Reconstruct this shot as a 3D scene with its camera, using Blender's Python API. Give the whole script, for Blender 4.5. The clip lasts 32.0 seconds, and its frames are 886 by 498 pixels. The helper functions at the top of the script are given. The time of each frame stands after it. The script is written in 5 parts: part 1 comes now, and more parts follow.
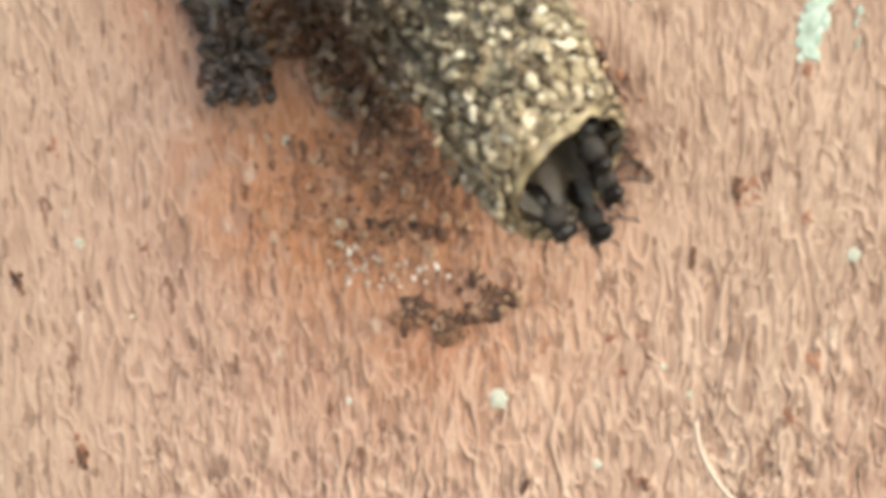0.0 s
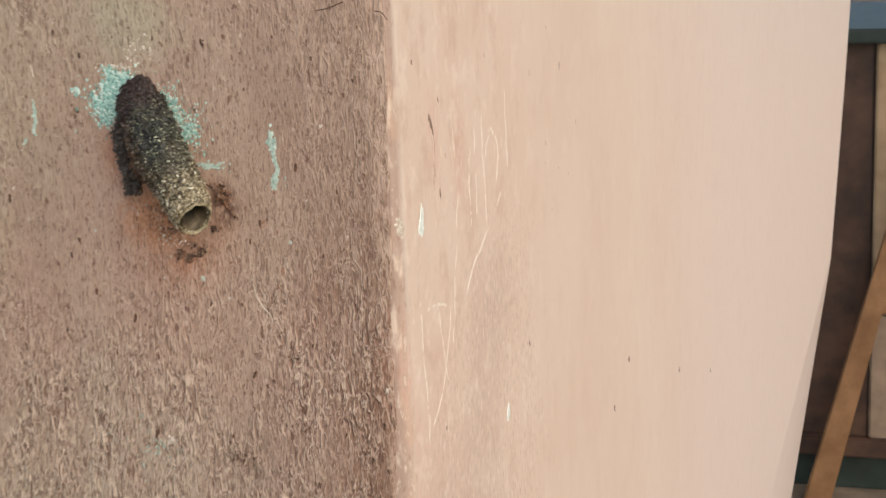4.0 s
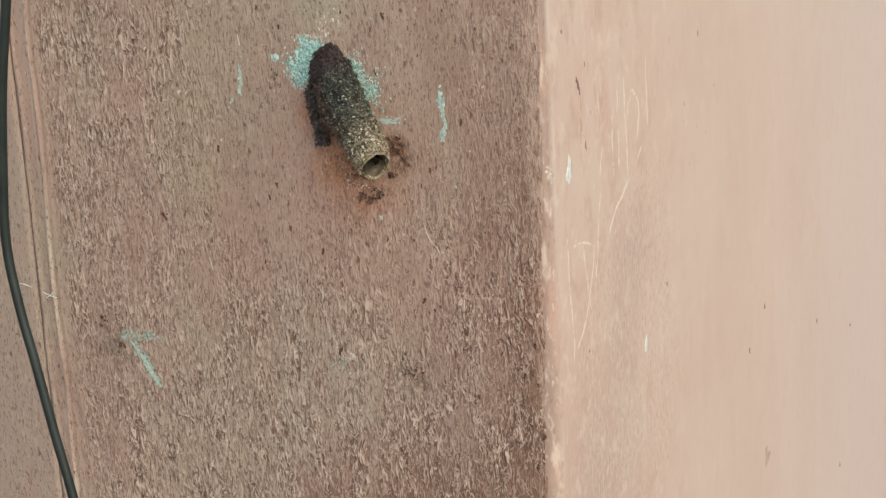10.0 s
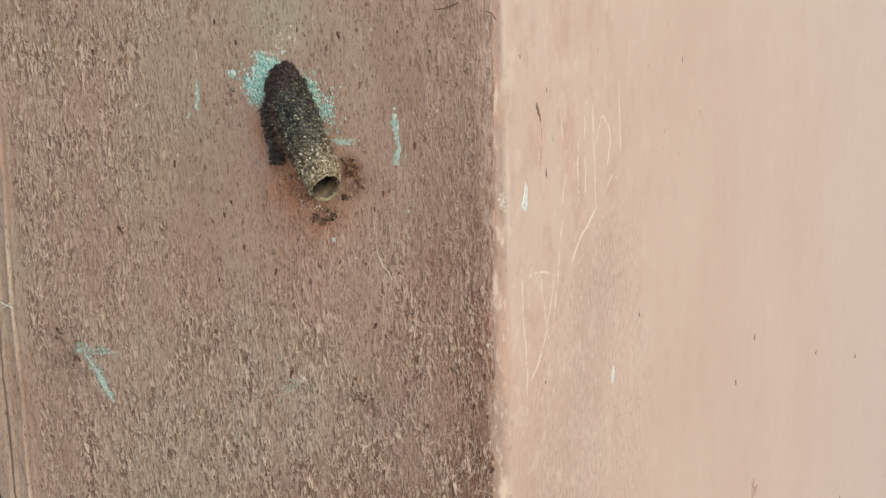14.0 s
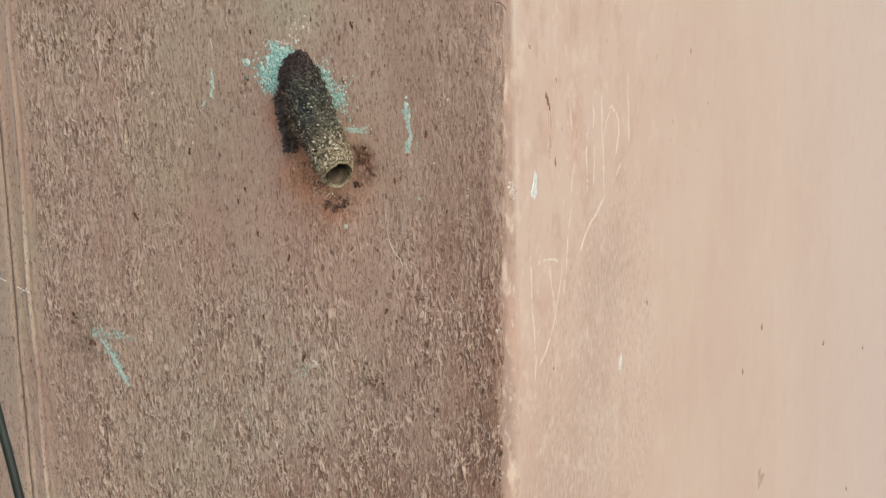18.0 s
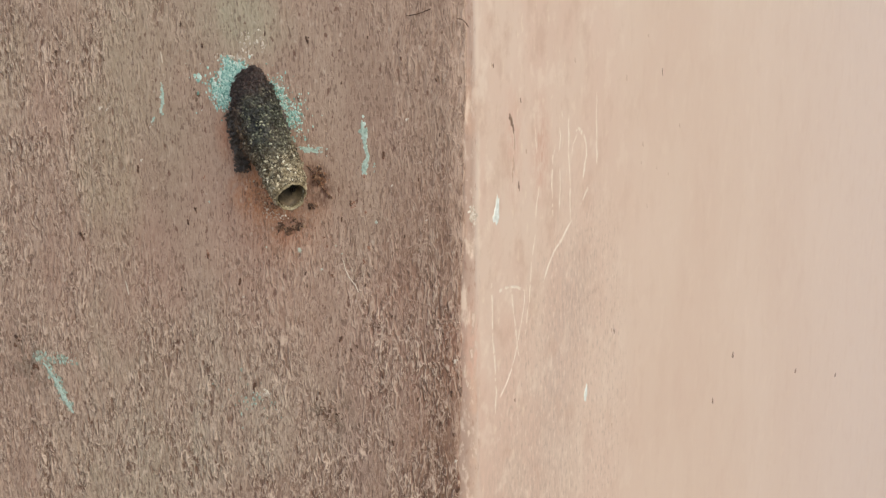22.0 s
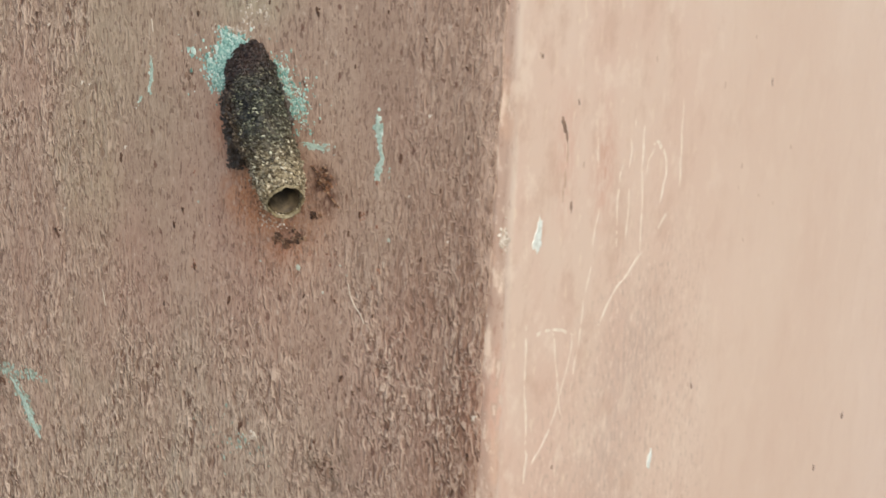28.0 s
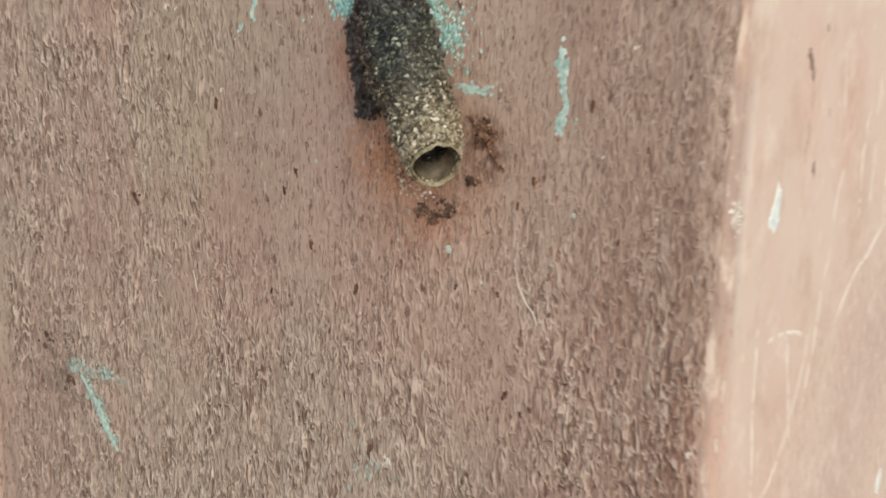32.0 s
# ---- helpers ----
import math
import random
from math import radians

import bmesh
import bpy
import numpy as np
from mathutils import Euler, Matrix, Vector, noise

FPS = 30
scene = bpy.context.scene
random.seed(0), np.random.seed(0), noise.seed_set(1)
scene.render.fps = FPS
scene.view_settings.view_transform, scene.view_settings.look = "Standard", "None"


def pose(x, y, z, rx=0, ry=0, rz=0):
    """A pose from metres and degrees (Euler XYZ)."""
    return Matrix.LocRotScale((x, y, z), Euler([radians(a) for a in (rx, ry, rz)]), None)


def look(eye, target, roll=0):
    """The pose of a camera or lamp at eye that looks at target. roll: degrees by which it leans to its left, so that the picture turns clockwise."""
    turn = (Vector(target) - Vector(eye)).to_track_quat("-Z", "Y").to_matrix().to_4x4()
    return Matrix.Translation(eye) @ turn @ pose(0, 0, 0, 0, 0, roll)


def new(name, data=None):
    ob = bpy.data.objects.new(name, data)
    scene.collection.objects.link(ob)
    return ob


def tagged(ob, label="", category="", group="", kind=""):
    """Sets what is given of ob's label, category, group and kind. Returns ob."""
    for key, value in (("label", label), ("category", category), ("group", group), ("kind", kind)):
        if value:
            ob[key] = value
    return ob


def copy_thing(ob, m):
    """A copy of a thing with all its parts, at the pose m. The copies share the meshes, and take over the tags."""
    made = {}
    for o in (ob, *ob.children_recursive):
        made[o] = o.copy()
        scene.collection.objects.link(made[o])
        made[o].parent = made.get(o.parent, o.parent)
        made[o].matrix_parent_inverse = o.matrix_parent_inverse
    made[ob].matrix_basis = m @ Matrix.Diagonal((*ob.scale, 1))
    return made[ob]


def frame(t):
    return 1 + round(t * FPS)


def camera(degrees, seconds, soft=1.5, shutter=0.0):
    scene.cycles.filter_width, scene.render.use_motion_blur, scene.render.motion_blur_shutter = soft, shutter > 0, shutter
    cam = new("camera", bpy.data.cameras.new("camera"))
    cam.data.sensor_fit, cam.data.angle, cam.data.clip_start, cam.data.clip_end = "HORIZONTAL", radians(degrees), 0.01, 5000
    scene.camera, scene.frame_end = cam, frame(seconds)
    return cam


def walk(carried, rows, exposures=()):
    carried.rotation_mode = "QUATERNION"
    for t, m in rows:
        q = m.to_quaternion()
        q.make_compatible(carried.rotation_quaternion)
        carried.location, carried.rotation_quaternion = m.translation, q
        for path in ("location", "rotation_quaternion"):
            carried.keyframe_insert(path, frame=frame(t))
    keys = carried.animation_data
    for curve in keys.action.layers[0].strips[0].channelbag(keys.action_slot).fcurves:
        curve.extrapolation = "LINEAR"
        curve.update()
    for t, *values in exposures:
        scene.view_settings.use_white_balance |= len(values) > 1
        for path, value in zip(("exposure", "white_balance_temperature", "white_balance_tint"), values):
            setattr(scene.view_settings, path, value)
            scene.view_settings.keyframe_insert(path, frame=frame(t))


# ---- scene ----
SECONDS = 32.0
cam = camera(32.08, SECONDS, soft=1.4, shutter=0.4)
# fixed focus at an arm's length, through a small aperture
cam.data.dof.use_dof = True
cam.data.dof.focus_distance = 0.45
cam.data.dof.aperture_fstop = cam.data.lens / 0.48

# seconds, place in metres, heading, pitch and lean in degrees
PATH = [
    (0, -0.0418, -0.0981, 1.2351, 7.00, -14.02, -2.56),
    (0.5, -0.0421, -0.1022, 1.2351, 4.96, -13.36, -1.04),
    (1, -0.0352, -0.1266, 1.2368, 6.01, -12.68, -1.46),
    (1.4, -0.0273, -0.1309, 1.2449, 7.84, -14.00, -3.42),
    (1.9, -0.0105, -0.1515, 1.2454, 12.30, -14.26, -3.94),
    (2.4, 0.0082, -0.1731, 1.2468, 15.07, -13.24, -3.70),
    (2.5, 0.0124, -0.1780, 1.2504, 14.24, -13.61, -3.94),
    (4.5, 0.1276, -0.3616, 1.2979, 19.66, -13.69, -2.64),
    (5, 0.1268, -0.3697, 1.2991, 21.11, -12.43, -2.84),
    (5.5, 0.1328, -0.3690, 1.3018, 19.93, -11.82, -2.88),
    (6, 0.1400, -0.3821, 1.3024, 21.34, -12.50, -2.88),
    (6.5, 0.1390, -0.3790, 1.3013, 21.87, -12.96, -3.14),
    (7, 0.1362, -0.3774, 1.3009, 22.41, -13.38, -3.20),
    (7.5, 0.1367, -0.3782, 1.3004, 22.34, -13.91, -3.07),
    (8, 0.1391, -0.3808, 1.3023, 22.85, -14.13, -3.20),
    (8.5, 0.1399, -0.3826, 1.3031, 23.41, -14.49, -3.55),
    (9, 0.1372, -0.3821, 1.3025, 23.71, -14.66, -3.63),
    (9.5, 0.1352, -0.3809, 1.3032, 23.64, -14.60, -3.69),
    (10, 0.1345, -0.3815, 1.3023, 23.60, -14.88, -3.58),
    (10.5, 0.1355, -0.3818, 1.3024, 23.54, -14.79, -3.41),
    (11, 0.1360, -0.3807, 1.3023, 23.38, -14.75, -3.21),
    (11.5, 0.1405, -0.3803, 1.3041, 23.01, -14.15, -2.46),
    (12, 0.1468, -0.3773, 1.3037, 23.93, -14.16, -1.93),
    (12.5, 0.1502, -0.3733, 1.3032, 24.35, -14.17, -1.46),
    (13, 0.1518, -0.3664, 1.3031, 24.42, -14.29, -1.51),
    (13.5, 0.1527, -0.3633, 1.3030, 24.92, -14.33, -1.75),
    (14, 0.1532, -0.3628, 1.3035, 25.17, -14.49, -2.04),
    (14.5, 0.1530, -0.3624, 1.3037, 25.36, -14.55, -1.98),
    (16.5, 0.1532, -0.3640, 1.3037, 25.43, -14.49, -2.05),
    (17, 0.1538, -0.3656, 1.3040, 25.56, -14.85, -1.92),
    (17.5, 0.1555, -0.3691, 1.3039, 25.44, -14.73, -1.78),
    (18, 0.1562, -0.3692, 1.3036, 25.58, -14.74, -1.88),
    (18.5, 0.1552, -0.3678, 1.3029, 25.74, -14.91, -1.97),
    (19, 0.1527, -0.3647, 1.3028, 25.85, -15.06, -1.94),
    (19.5, 0.1507, -0.3611, 1.3025, 25.91, -15.28, -2.03),
    (20, 0.1501, -0.3601, 1.3029, 25.94, -15.13, -1.98),
    (20.5, 0.1508, -0.3571, 1.3020, 25.54, -15.28, -1.73),
    (21, 0.1513, -0.3528, 1.3012, 25.01, -14.95, -1.10),
    (21.5, 0.1541, -0.3508, 1.3015, 24.93, -14.41, -1.14),
    (22, 0.1528, -0.3509, 1.3016, 24.62, -14.17, -0.90),
    (22.5, 0.1500, -0.3519, 1.3018, 24.27, -13.96, -0.80),
    (23, 0.1497, -0.3521, 1.3022, 24.21, -13.99, -1.01),
    (23.5, 0.1530, -0.3527, 1.3032, 24.24, -13.96, -0.96),
    (24, 0.1533, -0.3529, 1.3032, 24.32, -13.98, -0.93),
    (24.5, 0.1520, -0.3544, 1.3032, 24.69, -13.98, -0.94),
    (25, 0.1503, -0.3477, 1.3017, 24.49, -14.46, -1.01),
    (25.5, 0.1519, -0.3293, 1.2988, 26.22, -14.55, -1.28),
    (27.5, 0.1268, -0.2525, 1.2847, 31.46, -16.20, -0.13),
    (28, 0.1418, -0.2721, 1.2874, 29.74, -13.92, 1.71),
    (28.5, 0.1542, -0.2862, 1.2923, 29.32, -14.97, 2.54),
    (29, 0.1568, -0.2883, 1.2909, 31.48, -16.11, 0.01),
    (29.5, 0.1538, -0.2852, 1.2924, 30.94, -15.45, 0.34),
    (30, 0.1523, -0.2904, 1.2928, 31.29, -15.37, 0.10),
    (30.5, 0.1523, -0.2909, 1.2942, 31.37, -14.90, 0.19),
    (31, 0.1509, -0.2865, 1.2940, 31.57, -14.21, 0.36),
    (31.5, 0.1255, -0.2595, 1.2875, 32.38, -15.39, 0.96),
    (32, 0.0845, -0.2098, 1.2738, 33.00, -16.48, 0.95),
]


def carried_pose(x, y, z, yaw, pitch, lean):
    return pose(x, y, z, 90 + pitch, 0, yaw) @ pose(0, 0, 0, 0, 0, lean)


EXPOSURES = [(0.0, 1.42, 7100, 6), (1.0, 1.42, 7050, 5.5), (2.0, 1.17, 7100, 7.5), (2.5, 0.87, 7100, 9), (4.5, 0.48, 6700, 7), (5.0, 0.38, 6700, 7), (5.6, 0.43, 6500, 6), (25.5, 0.45, 6500, 5.8), (28.0, 0.5, 6500, 6), (31.0, 0.5, 6500, 6), (32.0, 0.58, 6350, 5)]
walk(cam, [(r[0], carried_pose(*r[1:])) for r in PATH], EXPOSURES)

# ---- light: bright overcast daylight, strongest from the open side ----
world = bpy.data.worlds.new("sky")
scene.world = world
world.use_nodes = True
wn = world.node_tree.nodes
wl = world.node_tree.links
sky = wn.new("ShaderNodeTexSky")
sky.sky_type = "NISHITA"
sky.sun_disc = False
sky.sun_elevation = radians(48)
sky.sun_rotation = radians(125)
wn["Background"].inputs["Strength"].default_value = 0.12
wl.new(sky.outputs["Color"], wn["Background"].inputs["Color"])

sun_data = bpy.data.lights.new("sun", "SUN")
sun_data.energy = 2.64
sun_data.angle = radians(75)
sun_data.color = (1.0, 0.91, 0.76)
sun_ob = new("sun", sun_data)
sun_ob.matrix_world = look((3.0, -2.5, 3.6), (0, 0, 1.2))


# ---- materials ----
class Mat:
    """A node material with short helpers."""

    def __init__(self, name, roughness=0.7, metallic=0.0):
        self.m = bpy.data.materials.new(name)
        self.m.use_nodes = True
        self.t = self.m.node_tree
        self.bsdf = self.t.nodes["Principled BSDF"]
        self.bsdf.inputs["Roughness"].default_value = roughness
        self.bsdf.inputs["Metallic"].default_value = metallic

    def node(self, kind, **values):
        n = self.t.nodes.new(kind)
        for key, value in values.items():
            n.inputs[key].default_value = value
        return n

    def link(self, a, b):
        self.t.links.new(a, b)

    def coords(self, scale, offset=(0, 0, 0)):
        tc = self.node("ShaderNodeTexCoord")
        mp = self.node("ShaderNodeMapping")
        mp.inputs["Scale"].default_value = scale
        mp.inputs["Location"].default_value = offset
        self.link(tc.outputs["Object"], mp.inputs["Vector"])
        return mp.outputs["Vector"]

    def noise(self, scale, detail=3.0, rough=0.55, offset=(0, 0, 0), distortion=0.0):
        n = self.node("ShaderNodeTexNoise", Scale=1.0, Detail=detail, Roughness=rough, Distortion=distortion)
        self.link(self.coords(scale, offset), n.inputs["Vector"])
        return n.outputs["Fac"]

    def ramp(self, fac, stops):
        r = self.node("ShaderNodeValToRGB")
        e = r.color_ramp.elements
        while len(e) < len(stops):
            e.new(0.5)
        for el, (p, c) in zip(e, stops):
            el.position = p
            el.color = (*c, 1) if len(c) == 3 else c
        self.link(fac, r.inputs["Fac"])
        return r.outputs["Color"]

    def math(self, op, a, b=0.0, clamp=False):
        n = self.t.nodes.new("ShaderNodeMath")
        n.operation = op
        n.use_clamp = clamp
        for k, v in enumerate((a, b)):
            if isinstance(v, (int, float)):
                n.inputs[k].default_value = v
            else:
                self.link(v, n.inputs[k])
        return n.outputs[0]

    def step(self, v, lo, hi):
        n = self.node("ShaderNodeMapRange")
        n.interpolation_type = "SMOOTHSTEP"
        n.inputs["From Min"].default_value = lo
        n.inputs["From Max"].default_value = hi
        self.link(v, n.inputs["Value"])
        return n.outputs["Result"]

    def mix(self, fac, a, b, blend="MIX"):
        n = self.t.nodes.new("ShaderNodeMix")
        n.data_type = "RGBA"
        n.blend_type = blend
        for key, v in ((0, fac), (6, a), (7, b)):
            if isinstance(v, (int, float)):
                n.inputs[key].default_value = v
            elif isinstance(v, tuple):
                n.inputs[key].default_value = (*v, 1)
            else:
                self.link(v, n.inputs[key])
        return n.outputs[2]

    def axis(self, which, scale=1.0, offset=0.0):
        s = self.node("ShaderNodeSeparateXYZ")
        tc = self.node("ShaderNodeTexCoord")
        self.link(tc.outputs["Object"], s.inputs[0])
        return self.math("ADD", self.math("MULTIPLY", s.outputs[which], scale), offset)

    def blob(self, centre, radii):
        """1 at a centre, falling to 0 at the radii (an ellipsoid)."""
        mp = self.node("ShaderNodeMapping")
        tc = self.node("ShaderNodeTexCoord")
        mp.inputs["Scale"].default_value = tuple(1 / r for r in radii)
        mp.inputs["Location"].default_value = tuple(-c / r for c, r in zip(centre, radii))
        self.link(tc.outputs["Object"], mp.inputs["Vector"])
        ln = self.t.nodes.new("ShaderNodeVectorMath")
        ln.operation = "LENGTH"
        self.link(mp.outputs["Vector"], ln.inputs[0])
        return self.math("SUBTRACT", 1.0, ln.outputs["Value"], True)

    def colour(self, c):
        if isinstance(c, tuple):
            self.bsdf.inputs["Base Color"].default_value = (*c, 1)
        else:
            self.link(c, self.bsdf.inputs["Base Color"])

    def bump(self, height, distance, strength=1.0):
        b = self.node("ShaderNodeBump", Strength=strength, Distance=distance)
        self.link(height, b.inputs["Height"])
        old = self.bsdf.inputs["Normal"]
        if old.is_linked:
            self.link(old.links[0].from_socket, b.inputs["Normal"])
        self.link(b.outputs["Normal"], old)

    def island(self):
        return self.t.nodes.new("ShaderNodeNewGeometry").outputs["Random Per Island"]

    def piece(self):
        return self.t.nodes.new("ShaderNodeObjectInfo").outputs["Random"]


MM = 0.001
NEST_Z = 1.2


def rough_paint():
    m = Mat("weathered_rough_paint", 0.75)
    warp = m.noise((240, 240, 110), 2.0, 0.5, (2.0, 0, 4.0))
    strand_a = m.noise((720, 720, 240), 2.0, 0.55, distortion=0.5)
    strand_b = m.noise((900, 900, 450), 2.0, 0.55, (7.0, 0, 1.0), 0.7)
    pick = m.step(warp, 0.42, 0.58)
    strand_n = m.math("ADD", m.math("MULTIPLY", strand_a, m.math("SUBTRACT", 1.0, pick)), m.math("MULTIPLY", strand_b, pick))
    tick_n = m.noise((1700, 1700, 520), 2.0, 0.5, (5.2, 0, 3.3))
    fine = m.noise((3200, 3200, 1700), 3.0, 0.6)
    broad = m.noise((55, 55, 20), 4.0, 0.6)
    patch = m.noise((17, 17, 10), 3.0, 0.6, (3.1, 0, 1.7))
    x = m.axis(0, 1000.0)
    z = m.axis(2, 1000.0, -1200.0)
    base = m.ramp(broad, [(0.32, (0.300, 0.194, 0.144)), (0.50, (0.350, 0.234, 0.176)), (0.68, (0.400, 0.280, 0.212))])
    # olive-grey film in patches, most of it far from the corner
    far = m.step(m.math("MULTIPLY", x, -1.0), 60.0, 120.0)
    film = m.math("MULTIPLY", m.math("ADD", m.math("MULTIPLY", far, 0.75), 0.12), m.step(patch, 0.40, 0.60))
    base = m.mix(film, base, (0.335, 0.262, 0.186))
    low = m.math("MULTIPLY", m.blob((-0.085, 0, 1.135), (0.06, 0.05, 0.075)), m.step(broad, 0.3, 0.6))
    base = m.mix(m.math("MULTIPLY", low, 0.8, True), base, (0.350, 0.285, 0.215))
    beyond = m.step(m.math("MULTIPLY", x, -1.0), 171.0, 173.0)
    base = m.mix(m.math("MULTIPLY", beyond, 0.7), base, (0.335, 0.250, 0.195))
    # reddish paint showing through in broad blotches
    red = m.math("MULTIPLY", m.step(m.noise((28, 28, 14), 3.0, 0.6, (9.0, 0, 2.0)), 0.50, 0.64), 0.36)
    base = m.mix(red, base, (0.375, 0.232, 0.175))
    for centre, radii, tone, much in (
        ((-0.128, 0, 1.240), (0.022, 0.05, 0.034), (0.365, 0.230, 0.172), 0.6),
        ((-0.064, 0, 1.114), (0.034, 0.05, 0.022), (0.265, 0.158, 0.118), 1.1),
        ((-0.100, 0, 1.185), (0.018, 0.05, 0.030), (0.330, 0.200, 0.150), 0.7),
        ((-0.020, 0, 1.175), (0.016, 0.05, 0.040), (0.330, 0.190, 0.140), 0.8),
        ((-0.112, 0, 1.215), (0.014, 0.05, 0.030), (0.335, 0.255, 0.165), 0.45),
        ((-0.146, 0, 1.255), (0.014, 0.05, 0.026), (0.345, 0.270, 0.185), 0.5),
        ((-0.066, 0, 1.262), (0.020, 0.05, 0.016), (0.360, 0.300, 0.215), 0.9),
        ((-0.036, 0, 1.118), (0.020, 0.05, 0.018), (0.200, 0.126, 0.082), 0.9),
        ((-0.008, 0, 1.120), (0.012, 0.05, 0.050), (0.160, 0.086, 0.052), 1.1),
        ((-0.050, 0, 1.100), (0.060, 0.05, 0.024), (0.280, 0.166, 0.116), 0.9),
        ((-0.0055, 0, 1.178), (0.006, 0.05, 0.016), (0.370, 0.175, 0.120), 1.0),
        ((-0.030, 0, 1.112), (0.055, 0.05, 0.034), (0.215, 0.120, 0.082), 1.0),
        ((-0.034, 0, 1.150), (0.010, 0.05, 0.040), (0.260, 0.165, 0.130), 0.6),
    ):
        w = m.math("MULTIPLY", m.blob(centre, radii), m.step(broad, 0.30, 0.58))
        base = m.mix(m.math("MULTIPLY", w, 1.6 * much, True), base, tone)
    rosy = m.blob((-0.064, 0, 1.208), (0.026, 0.05, 0.050))
    base = m.mix(m.math("MULTIPLY", rosy, 0.70, True), base, (0.430, 0.250, 0.185))
    stain = m.math("MULTIPLY", m.blob((-0.0560, 0, 1.2120), (0.0165, 0.05, 0.019)), m.step(fine, 0.30, 0.58))
    mottle = m.noise((420, 420, 330), 4.0, 0.65, (6.0, 0, 6.0))
    base = m.mix(m.math("MULTIPLY", stain, 1.3, True), base, (0.370, 0.175, 0.095))
    amber = m.math("MULTIPLY", m.blob((-0.0605, 0, 1.2150), (0.0130, 0.05, 0.0100)), m.step(mottle, 0.32, 0.52))
    base = m.mix(m.math("MULTIPLY", amber, 1.9, True), base, (0.430, 0.185, 0.088))
    base = m.mix(m.math("MULTIPLY", m.math("MULTIPLY", stain, m.step(mottle, 0.48, 0.60)), 1.3, True), base, (0.190, 0.085, 0.048))
    rust = m.math("MULTIPLY", m.math("MAXIMUM", m.blob((-0.0715, 0, 1.2300), (0.0050, 0.05, 0.0100)), m.blob((-0.0540, 0, 1.2040), (0.0055, 0.05, 0.0050))), m.step(broad, 0.25, 0.5))
    base = m.mix(m.math("MULTIPLY", rust, 0.85, True), base, (0.360, 0.150, 0.080))
    drip = m.math("MULTIPLY", m.blob((-0.0435, 0, 1.2185), (0.0048, 0.05, 0.0075)), m.step(mottle, 0.36, 0.54))
    base = m.mix(m.math("MULTIPLY", drip, 1.5, True), base, (0.095, 0.038, 0.024))
    # grimy reddish band beside the corner
    edge = m.math("MULTIPLY", m.math("MULTIPLY", m.step(x, -34.0, -7.0), m.step(broad, 0.28, 0.60)), m.math("SUBTRACT", 1.0, m.math("MULTIPLY", m.step(z, 0.0, 45.0), 0.7)))
    base = m.mix(m.math("MULTIPLY", edge, 0.80), base, (0.225, 0.115, 0.074))
    smudge = m.math("MULTIPLY", m.blob((-0.1455, 0, 1.157), (0.012, 0.05, 0.017)), m.step(m.noise((330, 330, 190), 4.0, 0.65, (4, 0, 2)), 0.42, 0.58))
    base = m.mix(m.math("MULTIPLY", smudge, 1.0, True), base, (0.110, 0.080, 0.056))
    smudge2 = m.math("MULTIPLY", m.blob((-0.0435, 0, 1.153), (0.0110, 0.05, 0.0135)), m.step(m.noise((330, 330, 190), 4.0, 0.65, (4, 0, 2)), 0.47, 0.60))
    base = m.mix(m.math("MULTIPLY", smudge2, 1.2, True), base, (0.100, 0.068, 0.046))
    # where the grain is raised most: by the joint, low down and towards the corner
    clump = m.noise((130, 130, 62), 2.5, 0.55, (8.0, 0, 9.0))
    m1 = m.math("MULTIPLY", m.step(m.math("ADD", m.math("MULTIPLY", x, -1.0), m.math("MULTIPLY", m.math("SUBTRACT", patch, 0.5), 130.0)), 88.0, 138.0), m.math("SUBTRACT", 1.0, m.step(m.math("MULTIPLY", x, -1.0), 159.5, 164.5)))
    m2 = m.step(m.math("MULTIPLY", z, -1.0), -16.0, 22.0)
    m3 = m.step(x, -45.0, -12.0)
    raised = m.math("MAXIMUM", m.math("MULTIPLY", m1, 1.35), m.math("MAXIMUM", m.math("MULTIPLY", m2, 1.2), m.math("MULTIPLY", m3, m.math("ADD", m.math("MULTIPLY", m2, 0.8), 0.35))))
    raised = m.math("MULTIPLY", raised, m.math("MULTIPLY", m.math("ADD", m.math("MULTIPLY", m.step(patch, 0.34, 0.50), 0.4), 0.6), m.math("ADD", m.math("MULTIPLY", m.step(clump, 0.38, 0.60), 0.85), 0.25)))
    raised = m.math("ADD", m.math("MULTIPLY", raised, 0.72), 0.30)
    raised = m.math("MULTIPLY", raised, m.math("SUBTRACT", 1.0, m.math("MULTIPLY", m.step(m.math("MULTIPLY", x, -1.0), 159.5, 164.0), 0.75)))
    bead = m.math("SUBTRACT", 1.0, m.step(m.math("ABSOLUTE", m.math("ADD", m.math("SUBTRACT", x, m.math("MULTIPLY", z, 0.022)), 166.6)), 0.3, 1.3))
    base = m.mix(m.math("MULTIPLY", m.math("MULTIPLY", bead, m.step(broad, 0.30, 0.55)), 0.6), base, (0.540, 0.420, 0.330))
    for centre, radii in (((-0.039, 0, 1.176), (0.011, 0.05, 0.020)), ((-0.088, 0, 1.194), (0.020, 0.05, 0.028)), ((-0.097, 0, 1.246), (0.016, 0.05, 0.022)), ((-0.113, 0, 1.172), (0.012, 0.05, 0.022)), ((-0.030, 0, 1.245), (0.012, 0.05, 0.022))):
        calm = m.math("MULTIPLY", m.blob(centre, radii), 2.0, True)
        raised = m.math("MULTIPLY", raised, m.math("SUBTRACT", 1.0, m.math("MULTIPLY", calm, 0.45)))
